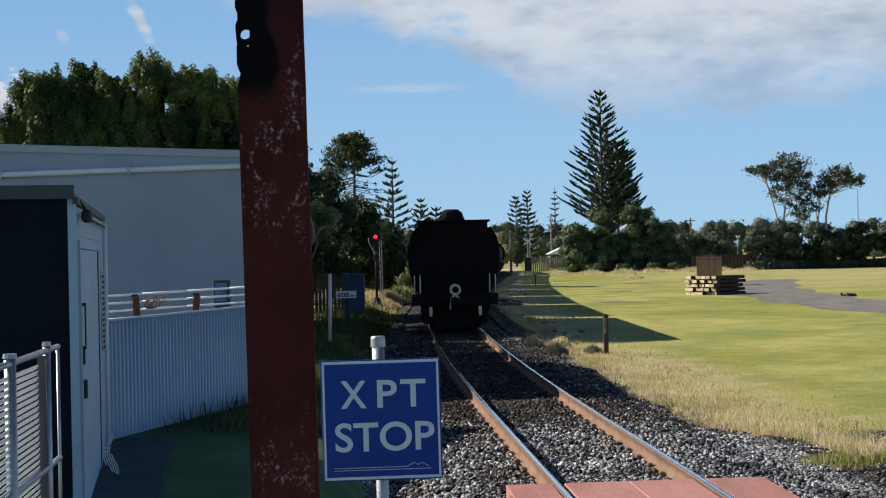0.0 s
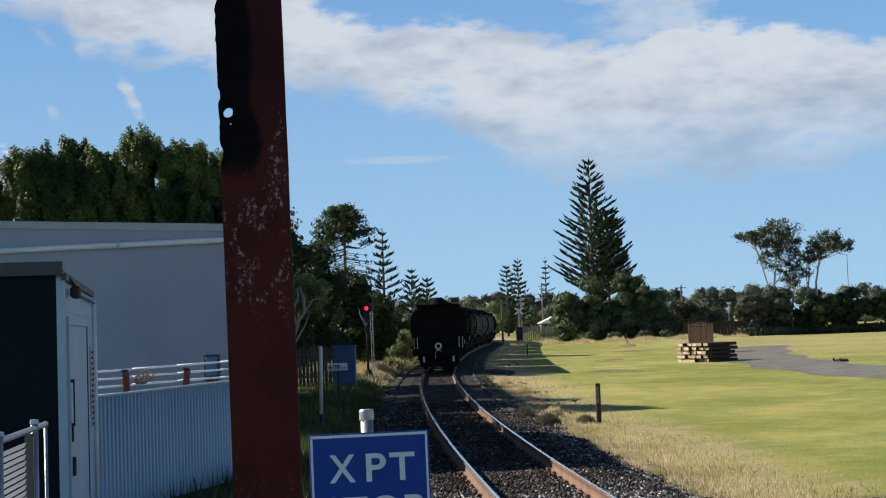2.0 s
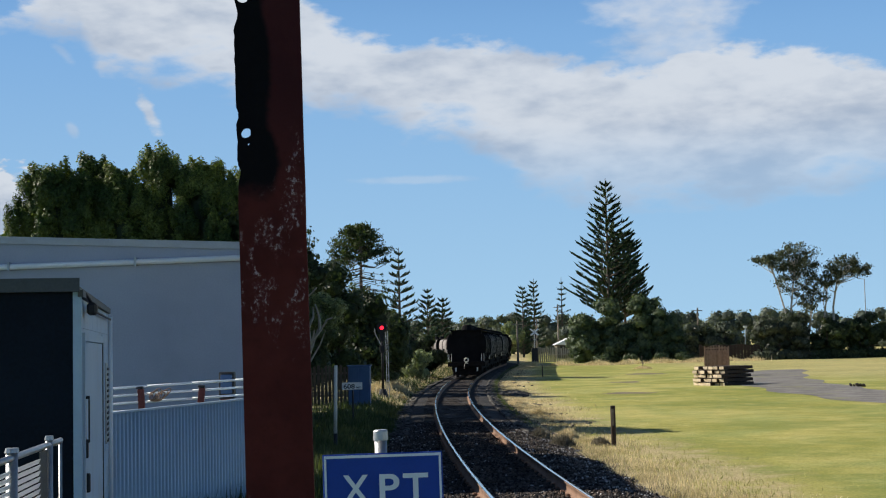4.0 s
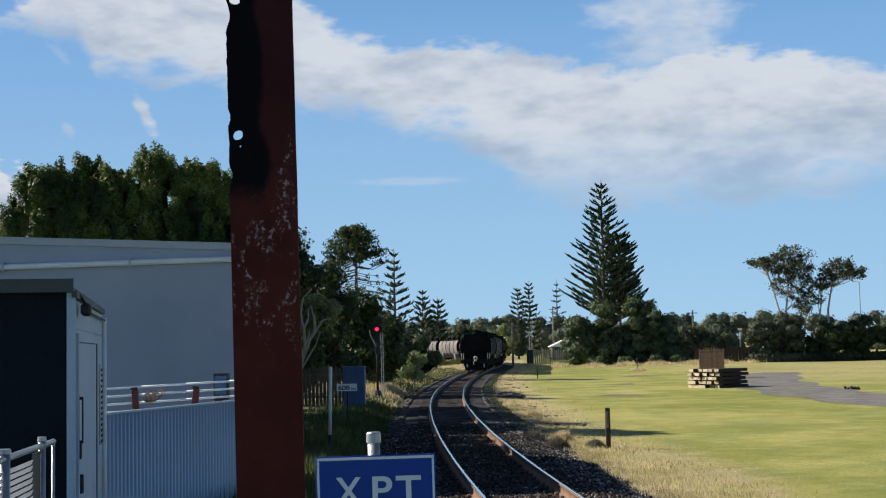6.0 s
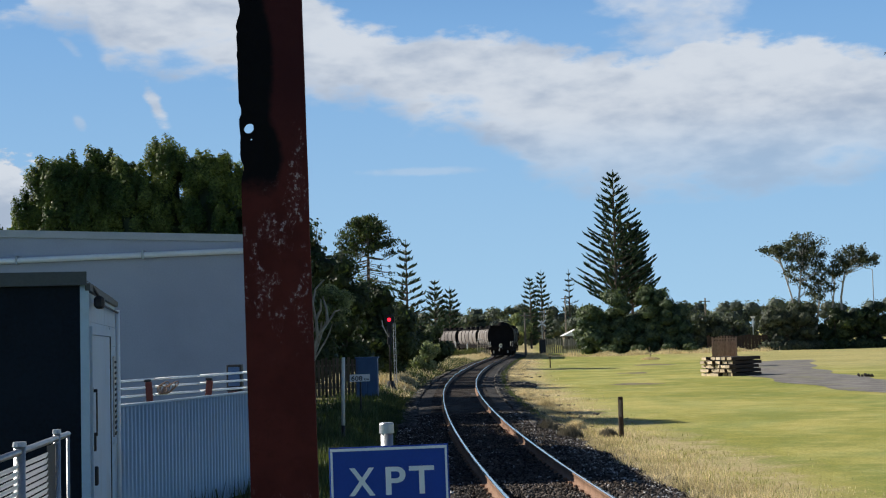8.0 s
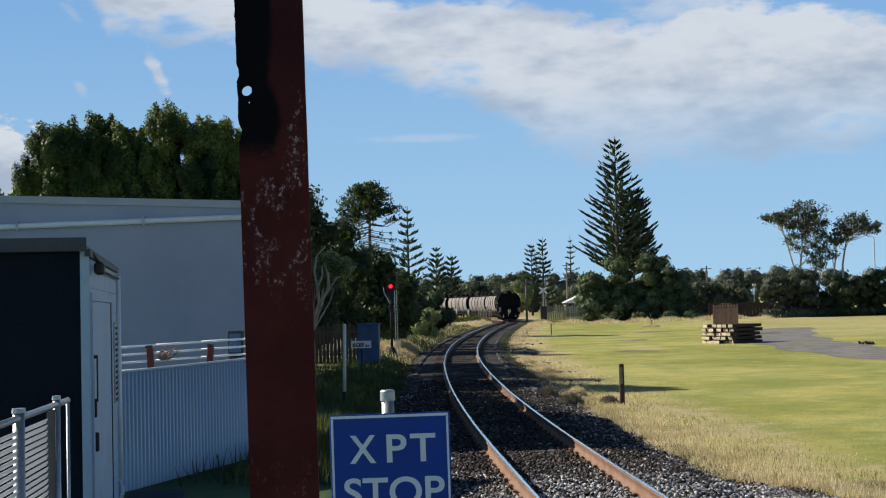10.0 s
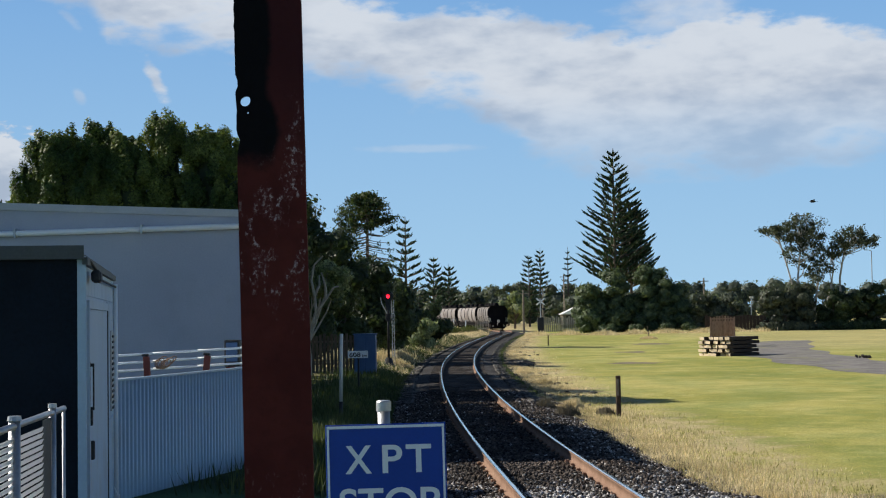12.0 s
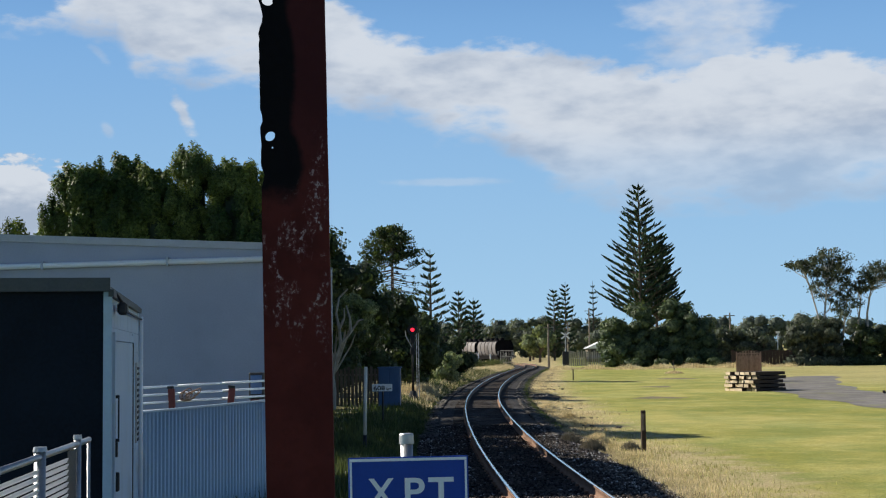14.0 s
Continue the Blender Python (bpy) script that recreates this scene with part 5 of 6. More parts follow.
def make_pines():
    conifer("tall_pine", "tall dark Norfolk pine with tiered upturned boughs", 11, (21.4, 181.0, -0.4), 24.6, 5.7, 6.2, 0.84, 7, LEAF_PINE, 40, 0.56, 0.5, 0.76, 0.2)
    conifer("companion_pine", "dense narrower dark pine growing through a tall one", 14, (23.9, 184.5, -0.4), 17.6, 3.7, 6.0, 0.62, 8, LEAF_PINE, 36, 0.6, 0.5, 0.42, 0.26)
    conifer("slender_pine", "slender Norfolk pine above dark trees", 15, (-4.75, 131.0, -0.2), 12.1, 2.6, 2.5, 0.74, 5, LEAF_PINE, 13, 0.42, 0.3, 0.8, 0.22)
    conifer("slender_pine", "small Norfolk pine beside a taller one", 16, (-4.1, 258.0, -0.2), 13.2, 3.6, 2.5, 1.1, 7, LEAF_PINE, 16, 0.7, 0.4, 0.7, 0.22)
    conifer("slender_pine", "small Norfolk pine in a pair", 17, (-1.3, 266.0, -0.2), 12.4, 3.1, 2.5, 1.1, 7, LEAF_PINE, 15, 0.7, 0.4, 0.7, 0.22)
    conifer("distant_pine", "distant sparse Norfolk pine", 18, (14.2, 261.0, -0.3), 13.6, 2.4, 1.5, 0.9, 6, LEAF_PINE, 12, 0.62, 0.3, 0.45, 0.2)
    conifer("distant_pine", "distant Norfolk pine with a pointed top", 19, (16.6, 264.0, -0.3), 15.2, 2.6, 1.5, 0.9, 6, LEAF_PINE, 12, 0.62, 0.3, 0.6, 0.2)
    conifer("bare_pine", "thin sparse distant pine", 20, (21.8, 262.0, -0.3), 15.2, 1.9, 6.0, 1.1, 4, LEAF_PINE, 6, 0.45, 0.25, 0.8, 0.2)
    # bunya pine: bare lower boughs and a domed top
    rng = np.random.default_rng(31)
    t = thing("bunya_pine", "domed bunya pine with bare lower boughs", "pine tree")
    bx, by, bz = -7.2, 111.0, -0.2
    bm = rodded((bx, by, bz), (bx + 0.1, by, bz + 12.4), 0.24, 0.06, 8)
    cs = []
    for i in range(120):
        z = 5.2 + 7.2 * (i / 120) ** 0.72
        u = (z - 5.2) / 7.2
        dome = 2.5 if u < 0.64 else 2.5 * math.sqrt(max(0.03, 1 - ((u - 0.64) / 0.37) ** 2))
        L = rng.uniform(0.72, 1.12) * dome
        a = rng.uniform(0, 6.28)
        sag = -0.16 if u < 0.5 else 0.12
        e = Vector((bx + math.cos(a) * L, by + math.sin(a) * L, bz + z + sag * L))
        m = Vector((bx + math.cos(a) * L * 0.55, by + math.sin(a) * L * 0.55, bz + z - 0.10 * L))
        branch(bm, [(bx, by, bz + z), m, e], 0.035, 0.014, 4)
        g = float(ramp01(u, 0.50, 0.68))
        k = int(5 + 9 * rng.uniform() + 105 * g)
        q = rng.uniform(0.80 - 0.5 * g, 1.06, k)[:, None]
        p0 = np.array([bx, by, bz + z])
        cs.append(p0 + (np.array(e) - p0) * q + rng.normal(0, 0.10 + 0.05 * g, (k, 3)))
    part("trunk", bm, BARK, t)
    v, f = leaves(rng, np.concatenate(cs), 0.15, 0.17, 0.35)
    part("crown", mesh_from("crown", v, f, LEAF_DARK), LEAF_DARK, t)


def tufted_tree(label, seed, base, x0, x1, y, z0, z1, n_tuft, leaf, group, lean=0.0):
    """A tree whose crown is built of upright tufts, each a small flame of leaves with dark gaps between."""
    rng = np.random.default_rng(seed)
    t = thing("broad_tree", label, "tree", group)
    cx, rx, h = (x0 + x1) / 2, (x1 - x0) / 2, z1 - z0
    bm = branch(bmesh.new(), [(base[0], base[1], -0.1), (base[0] + 0.1, base[1], z0 * 0.6), (cx, y, z0 + h * 0.45)], 0.28, 0.14, 8)
    pts, ways, cl = [], [], []
    for i in range(n_tuft):
        u = rng.uniform(0, 1) ** 0.8
        w = math.sqrt(max(0.04, 1 - max(0.0, (u - 0.45) / 0.58) ** 2))
        a = rng.uniform(0, 6.283)
        q = rng.uniform(0.5, 1.1)
        c = np.array([cx + lean * (u - 0.5) + rx * w * q * math.cos(a), y + rx * 0.9 * w * q * math.sin(a), z0 + h * u * 0.93])
        r, tall = rng.uniform(0.18, 0.38), rng.uniform(0.32, 0.62)
        m = 600
        d = unit(rng.normal(size=(m, 3)))
        k = rng.uniform(0.45, 1.05, m)[:, None]
        p = d * k * np.array([r, r, tall])
        p[:, :2] *= np.clip(1.2 - 0.5 * (p[:, 2:] / tall + 1) / 2, 0.5, 1.2)
        out = np.array([math.cos(a) * 0.35, math.sin(a) * 0.35, 0])
        p = p + out * (p[:, 2:] + tall)
        pts.append(c + p)
        ways.append(unit(d + np.array([math.cos(a), math.sin(a), 0.5]) * 0.45 + rng.normal(0, 0.3, (m, 3))))
        if i % 9 == 0:
            branch(bm, [(cx, y, z0 + h * 0.3 * u), tuple((c + np.array([cx, y, c[2] - 0.5])) / 2), tuple(c)], 0.06, 0.02, 4)
    part("trunk", bm, BARK, t)
    v, f = leaves(rng, np.concatenate(pts), 0.055, facing=np.concatenate(ways))
    crown = part("crown", mesh_from("crown", v, f, leaf), leaf, t)
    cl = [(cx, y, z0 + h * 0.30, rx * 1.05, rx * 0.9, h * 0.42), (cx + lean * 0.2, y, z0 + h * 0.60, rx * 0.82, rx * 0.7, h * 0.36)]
    # Core in a darker leaf colour, painting the shade between the tufts.
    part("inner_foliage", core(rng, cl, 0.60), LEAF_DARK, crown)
    return t


def make_trees():
    # broad trees behind the building
    rng = np.random.default_rng(40)
    grove = "trees behind the building"
    for i, (x0, x1, z1, n) in enumerate(((-14.6, -12.2, 8.9, 110), (-13.0, -11.3, 9.3, 90), (-11.8, -10.1, 8.75, 90), (-10.6, -8.9, 9.55, 105), (-9.3, -7.3, 8.95, 105), (-8.0, -5.8, 8.6, 110))):
        tufted_tree("dense sunlit green broadleaf tree behind the building", 50 + i, ((x0 + x1) / 2, 46.5), x0, x1, 46.0 + 0.3 * (i % 2), 3.6, z1, n, LEAF_BROAD, grove)
    tufted_tree("lower green tree at the edge of the grove", 60, (-16, 46), -16.9, -13.9, 46.0, 3.4, 6.9, 60, LEAF_BROAD, grove)
    # dark belt between the building and the signal
    for i, (x0, x1, y, z1, n) in enumerate(((-9.8, -6.6, 74, 9.3, 26), (-7.8, -5.2, 78, 8.0, 22), (-6.2, -3.8, 82, 6.3, 16), (-5.0, -2.9, 86, 5.0, 14), (-4.6, -2.6, 104, 4.2, 10), (-12, -8.5, 72, 8.6, 16))):
        cl = sub_clumps(rng, x0 + 0.3, x1 - 0.3, y - 1.2, y + 1.2, 0.8, z1 - 0.7, n, 0.75, 1.2)
        cl += sub_clumps(rng, x0, x1, y - 1.5, y + 1.0, 0.2, 2.5, 8, 0.7, 1.0)
        broad_tree("dark_tree", "dense dark shaded tree beside the railway", 70 + i, ((x0 + x1) / 2, y, -0.1), cl, 11000, 0.15, LEAF_DARK, group="dark trees beside the line")
    for i, y in enumerate((36.0, 39.6, 43.4, 47.2, 51.0, 55.0, 59.5)):
        x = -0.114 * y - 1.95
        cl = sub_clumps(rng, x - 1.0, x + 1.0, y - 1.9, y + 1.9, 1.0, 5.0 if y < 41 else 5.5 if y < 46 else 7.7, 28, 0.7, 1.0)
        broad_tree("lineside_tree", "dense dark tree in the row behind the building", 140 + i, (x, y, 0.0), cl, 16000, 0.085, LEAF_DARK, group="row of trees behind the building", inner=0.66)
    # pale-limbed tree
    cl = sub_clumps(rng, -5.75, -4.45, 53.6, 55.0, 3.2, 4.6, 12, 0.34, 0.55)
    t = broad_tree("pale_limbed_tree", "small tree with bare pale twisting limbs", 80, (-5.9, 54.4, 0), cl, 5200, 0.07, LEAF_PALE, PALEBARK, r=0.10, inner=0.45)
    bm = bmesh.new()
    for p in ([(-5.85, 53.2, 1.0), (-5.70, 53.2, 1.9), (-5.45, 53.1, 2.6), (-5.05, 53.1, 3.05), (-4.75, 53.1, 3.5), (-4.55, 53.1, 3.55)], [(-5.45, 53.1, 2.6), (-5.50, 53.1, 3.2), (-5.62, 53.1, 3.8), (-5.50, 53.1, 4.4), (-5.15, 53.1, 4.75)],
              [(-5.05, 53.1, 3.05), (-5.08, 53.1, 3.6), (-5.22, 53.1, 4.1)], [(-5.70, 53.2, 1.9), (-5.9, 53.2, 2.5), (-5.95, 53.2, 3.3), (-5.8, 53.2, 3.9)], [(-5.50, 53.1, 3.2), (-5.3, 53.1, 3.6), (-5.3, 53.1, 4.0)]):
        branch(bm, p, 0.07, 0.026, 6)
    part("limb", bm, PALEBARK, t, "bare pale twisting limbs")
    # light bush by the signal
    cl = sub_clumps(rng, -3.2, -1.5, 93, 95.5, 0.2, 2.2, 14, 0.35, 0.6)
    broad_tree("light_bush", "light green bush at the bend of the line", 81, (-2.4, 95, -0.2), cl, 5000, 0.11, LEAF_PALE, category="bush", r=0.08)
    cl = sub_clumps(rng, -3.2, -0.8, 104, 107, 0.2, 2.8, 16, 0.5, 0.75)
    broad_tree("dark_bush", "dark bush beside the bend of the line", 82, (-2.3, 105.5, -0.2), cl, 4500, 0.15, LEAF_DARK, category="bush", r=0.1)
    for i, (x, y, w, z1, m) in enumerate(((-5.5, 128, 1.6, 2.6, LEAF_DARK), (-3.4, 140, 1.6, 2.4, LEAF_LIGHT), (-4.8, 150, 2.0, 3.2, LEAF_DARK), (-4.2, 162, 1.6, 2.0, LEAF_LIGHT), (-7.0, 170, 2.4, 3.6, LEAF_DARK))):
        cl = sub_clumps(rng, x - w, x + w, y - 1.5, y + 1.5, 0.0, z1 - 0.3, 12, 0.4, 0.8)
        broad_tree("bend_bush", "rough bush on the inside of the bend", 170 + i, (x, y, -0.2), cl, 3000, 0.15, m, category="bush", group="bushes at the bend", r=0.07)
    # shrubs at the foot of the tall pine
    for i, (x0, x1, z1) in enumerate(((15.0, 19.6, 6.6), (17.6, 24.0, 8.0), (22.0, 28.2, 8.4), (26.0, 30.0, 6.2))):
        cl = sub_clumps(rng, x0 + 0.5, x1 - 0.5, 171.5, 176.5, 0.2, z1 - 0.6, 54, 0.7, 1.3)
        cl += sub_clumps(rng, x0 + 0.3, x1 - 0.3, 171, 175, 0.2, 2.2, 12, 0.9, 1.3)
        broad_tree("rounded_shrub_tree", "dense dark rounded tree below the tall pine", 90 + i, ((x0 + x1) / 2, 174, -0.4), cl, 12000, 0.22, LEAF_SHRUB, group="trees below the pine", inner=0.72)
    for i, x in enumerate((19.0, 22.5, 26.2, 29.0)):
        cl = sub_clumps(rng, x - 1.1, x + 1.1, 168, 170, -0.2, 0.7, 6, 0.4, 0.6)
        broad_tree("low_shrub", "low grey-green shrub on the edge of the lawn", 96 + i, (x, 169, -0.4), cl, 1500, 0.14, LEAF_SHRUB, category="bush", group="low shrubs", r=0.06)
    # windswept tree with open limbs
    rng = np.random.default_rng(8)
    t = thing("windswept_tree", "windswept coastal tree with open pale limbs and flat crown", "tree")
    bm = bmesh.new()
    cl = []
    stems = (([(43.4, -0.4), (43.1, 2.6), (42.7, 5.6), (43.2, 9.0), (43.4, 12.2)], ((43.3, 12.2, 2.3, 1.6, 54), (45.0, 11.0, 1.6, 1.5, 34), (42.2, 9.6, 1.0, 0.6, 7), (43.9, 8.2, 1.6, 1.0, 12))),
             ([(43.0, 2.0), (42.0, 5.8), (41.4, 8.6), (40.6, 11.0), (39.6, 12.1)], ((41.2, 12.0, 1.5, 0.8, 20), (39.5, 12.0, 1.0, 0.4, 10), (41.6, 9.2, 0.7, 0.5, 4))),
             ([(44.2, -0.4), (45.0, 3.4), (45.6, 6.4), (45.9, 9.2)], ((45.8, 9.0, 1.2, 1.0, 14), (44.8, 6.6, 1.5, 0.9, 14))),
             ([(47.9, -0.4), (48.0, 3.0), (48.1, 6.0), (48.6, 8.6), (49.3, 11.0)], ((49.6, 11.2, 1.7, 1.2, 36), (48.0, 9.8, 1.1, 1.0, 14), (51.6, 10.6, 1.5, 0.7, 22))),
             ([(46.3, 2.0), (47.0, 5.0), (47.4, 7.4), (47.2, 9.4)], ((47.2, 9.4, 0.9, 0.7, 8), (46.9, 7.4, 0.6, 0.5, 4))))
    for line, lobes in stems:
        trunk = [Vector((x, 170 + rng.normal(0, 0.3), z)) for x, z in line]
        branch(bm, trunk, 0.20 if line[0][1] < 0 else 0.13, 0.06, 7)
        for cx, cz, rx, rz, k in lobes:
            for j in range(k):
                a, q = rng.uniform(0, 6.283), math.sqrt(rng.uniform(0.02, 1.2))
                e = Vector((cx + rx * q * math.cos(a), 170 + rng.normal(0, 1.1), cz + rz * q * math.sin(a)))
                rr = rng.uniform(0.22, 0.6)
                cl.append((e.x, e.y, e.z, rr * 1.2, rr * 1.2, rr * 0.8))
                if j % 3 == 0:
                    f = min((p.lerp(r, h) for p, r in zip(trunk[1:-1], trunk[2:]) for h in (0.1, 0.4, 0.7)), key=lambda p: abs(p.z - (e.z - 1.6)))
                    m = f.lerp(e, 0.5) + Vector((rng.normal(0, 0.25), 0, -0.2 + rng.normal(0, 0.15)))
                    branch(bm, [f, m, e], 0.06, 0.02, 4)
    part("trunk", bm, PALEBARK, t, "pale branching trunks")
    c = np.array(cl)[rng.integers(0, len(cl), 15000)]
    v, f = leaves(rng, c[:, :3] + rng.normal(0, 0.62, (15000, 3)) * c[:, 3:], 0.15)
    part("crown", mesh_from("crown", v, f, LEAF_DRY), LEAF_DRY, t)
    for i, (x0, x1, z1, m) in enumerate(((37.4, 41.5, 6.2, LEAF_DRY), (40.5, 45.5, 6.2, LEAF_DRY), (44.5, 50.0, 5.0, LEAF_DARK), (48.5, 55.0, 5.4, LEAF_DARK), (54.0, 62.0, 5.2, LEAF_DARK))):
        cl = sub_clumps(rng, x0 + 0.6, x1 - 0.6, 167, 171, 0.2, z1 - 0.6, 26, 0.6, 1.1)
        cl += [(x, 167.5, 0.1, 0.8, 0.8, 0.7) for x in np.arange(x0 + 0.5, x1, 0.9)]
        broad_tree("hedge_tree", "dense olive-green coastal shrub at the lawn edge", 110 + i, ((x0 + x1) / 2, 169, -0.4), cl, 7500, 0.22, m, category="shrub", group="shrubs under the windswept tree")
    for i, (x, z1) in enumerate(((31.5, 4.6), (34.0, 5.2), (36.4, 4.8), (39.0, 5.0))):
        cl = sub_clumps(rng, x - 1.4, x + 1.4, 190, 194, -0.2, z1 - 0.6, 20, 0.7, 1.1)
        broad_tree("backing_tree", "dark rounded tree behind the board fence", 160 + i, (x, 192, -0.4), cl, 4500, 0.24, LEAF_HAZE, group="trees behind the board fence")
    # far woods
    rng = np.random.default_rng(77)
    cl = []
    for x in np.arange(-75, 165, 2.6):
        if -9 < x < 22:
            h = rng.uniform(7.0, 9.8)
        else:
            h = rng.uniform(7.2, 9.6)
        y = rng.uniform(305, 345)
        for z in np.arange(1.0, h, 2.2):
            r = rng.uniform(1.6, 2.5)
            cl.append((x + rng.normal(0, 1.0), y, min(z, h - r * 0.7), r * 1.1, r, r * 0.9))
    where, facing = clump_points(rng, cl, 60000)
    v, f = leaves(rng, where, 0.42, facing=facing)
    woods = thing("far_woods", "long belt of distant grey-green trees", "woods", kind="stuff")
    c = part("crown", mesh_from("crown", v, f, LEAF_HAZE), LEAF_HAZE, woods)
    part("inner_foliage", core(rng, cl, 0.8), LEAF_HAZE, c)
    tufts = sub_clumps(rng, 8.0, 12.6, 233, 237, 0.8, 5.6, 14, 0.8, 1.3)
    broad_tree("yellow_green_tree", "yellow-green rounded tree beyond the level crossing", 129, (10.2, 235, -0.3), tufts, 4500, 0.26, LEAF_PALE)
    for i, (x, y, h, w) in enumerate(((5.0, 290, 8.0, 4.0), (11.0, 285, 9.5, 4.5), (0.5, 295, 9.8, 5.0), (24.0, 250, 6.5, 4.0), (9.5, 262, 6.0, 3.5), (33.0, 260, 6.8, 4.5), (38.0, 255, 6.5, 4.0), (43, 262, 6.0, 4))):
        cl = sub_clumps(rng, x - w, x + w, y - 2, y + 2, 1.0, h - 1.0, 14, 1.1, 1.8)
        broad_tree("distant_tree", "distant rounded grey-green tree", 130 + i, (x, y, -0.3), cl, 4500, 0.3, LEAF_HAZE, group="distant trees")


# ---- grasses ----
def blades(rng, x, y, h, mat, name, lean=0.35, width=0.012):
    n = len(x)
    z = ground_z(x, y) - 0.02
    a = rng.uniform(0, 6.283, n)
    l = h * rng.normal(0, lean, n)
    w = width * rng.uniform(0.6, 1.4, n)
    dx, dy = np.cos(a), np.sin(a)
    b = rng.uniform(0, 6.283, n)
    v = np.stack([np.stack([x - dx * w, y - dy * w, z], 1), np.stack([x + dx * w, y + dy * w, z], 1),
                  np.stack([x + np.cos(b) * l + dx * w * 0.2, y + np.sin(b) * l, z + h], 1)], 1).reshape(-1, 3)
    return mesh_from(name, v, np.arange(3 * n).reshape(-1, 3), mat)


TUFT = (4.94, 17.02)


def make_grass():
    rng = np.random.default_rng(91)
    n = 46000
    y = 17.0 + 60 * rng.uniform(0, 1, n) ** 1.7
    off = 2.35 + np.abs(rng.normal(0, 1.0, n)) * (0.9 + 0.3 * np.sin(y * 0.9)) + 0.25 * np.sin(y * 1.7)
    x = centre_x(y) + off + np.where(y < 21, (21 - y) * 0.45, 0)
    h = rng.uniform(0.04, 0.17, n) * (1.0 - 0.25 * np.clip(off - 3, 0, 2))
    tagged(new("verge_grass", blades(rng, x, y, h, STRAW, "verge_grass", 0.5, 0.008)), "dry straw-coloured long grass along the ballast", "grass", kind="stuff")
    n = 11000
    y = 15.5 + 30 * rng.uniform(0, 1, n) ** 1.2
    off = 2.5 + np.abs(rng.normal(0, 1.2, n)) + 0.3 * np.sin(y * 1.3)
    x = centre_x(y) + off + np.where(y < 21, (21 - y) * 0.45, 0)
    tagged(new("green_verge_grass", blades(rng, x, y, rng.uniform(0.04, 0.13, n), VERGEGREEN, "green_verge_grass", 0.5, 0.008)), "short yellow-green grass among the dry verge grass", "grass", kind="stuff")
    # Dark blades added where the ground should lie in shade.
    n = 9000
    y = rng.uniform(15.8, 34.0, n)
    x = centre_x(y) - 2.75 - np.abs(rng.normal(0, 0.9, n))
    tagged(new("shade_grass", blades(rng, x, y, rng.uniform(0.10, 0.38, n), LONGGRASS, "shade_grass", 0.4, 0.012)), "dark green grass, coloured for shade, between the fence and the ballast", "grass", kind="stuff")
    n = 34000
    y = 33 + 110 * rng.uniform(0, 1, n) ** 1.4
    x = centre_x(y) - 2.3 - np.abs(rng.normal(0, 1.5, n))
    tagged(new("verge_weeds", blades(rng, x, y, rng.uniform(0.08, 0.32, n), LONGGRASS, "verge_weeds", width=0.02)), "rough green and brown weeds beside the line", "grass", kind="stuff")
    n = 30000
    y = 48 + 125 * rng.uniform(0, 1, n) ** 1.2
    x = centre_x(y) + 2.2 + np.abs(rng.normal(0, 1.0, n)) * (0.4 + np.sin(y * 0.37) ** 2)
    tagged(new("far_verge_grass", blades(rng, x, y, rng.uniform(0.05, 0.17, n), STRAW, "far_verge_grass", 0.5, 0.016)), "short dry grass along the curve of the line", "grass", kind="stuff")
    n = 26000
    y = 42 + 120 * rng.uniform(0, 1, n) ** 1.3
    side = np.where(rng.uniform(0, 1, n) < 0.5, -1, 1)
    x = centre_x(y) + side * (2.35 - np.abs(rng.normal(0, 0.42, n)) * (0.6 + 0.8 * np.sin(y * 0.8) ** 2))
    tagged(new("shoulder_weeds", blades(rng, x, y, rng.uniform(0.10, 0.3, n), LONGGRASS, "shoulder_weeds", width=0.03)), "weeds creeping over the ballast shoulders", "grass", kind="stuff")
    n = 8500
    y = 58 + 125 * rng.uniform(0, 1, n) ** 1.2
    x = centre_x(y) - 2.2 - np.abs(rng.normal(0, 1.6, n)) * (0.5 + np.sin(y * 0.31) ** 2)
    tagged(new("dry_weeds", blades(rng, x, y, rng.uniform(0.08, 0.34, n) * (0.5 + np.sin(y * 0.9 + x) ** 2), STRAW, "dry_weeds", 0.5, 0.022)), "pale dry weeds on the inside of the bend", "grass", kind="stuff")
    n = 12000
    x = rng.uniform(8.5, 37.0, n)
    y = 163 + rng.normal(0, 1.8, n) + 2.0 * np.sin(x * 0.6)
    tagged(new("lawn_edge_grass", blades(rng, x, y, rng.uniform(0.12, 0.55, n) * (0.4 + np.sin(x * 0.8) ** 2), STRAW, "lawn_edge_grass", 0.5, 0.03)), "long dry grass along the far edge of the lawn", "grass", kind="stuff")
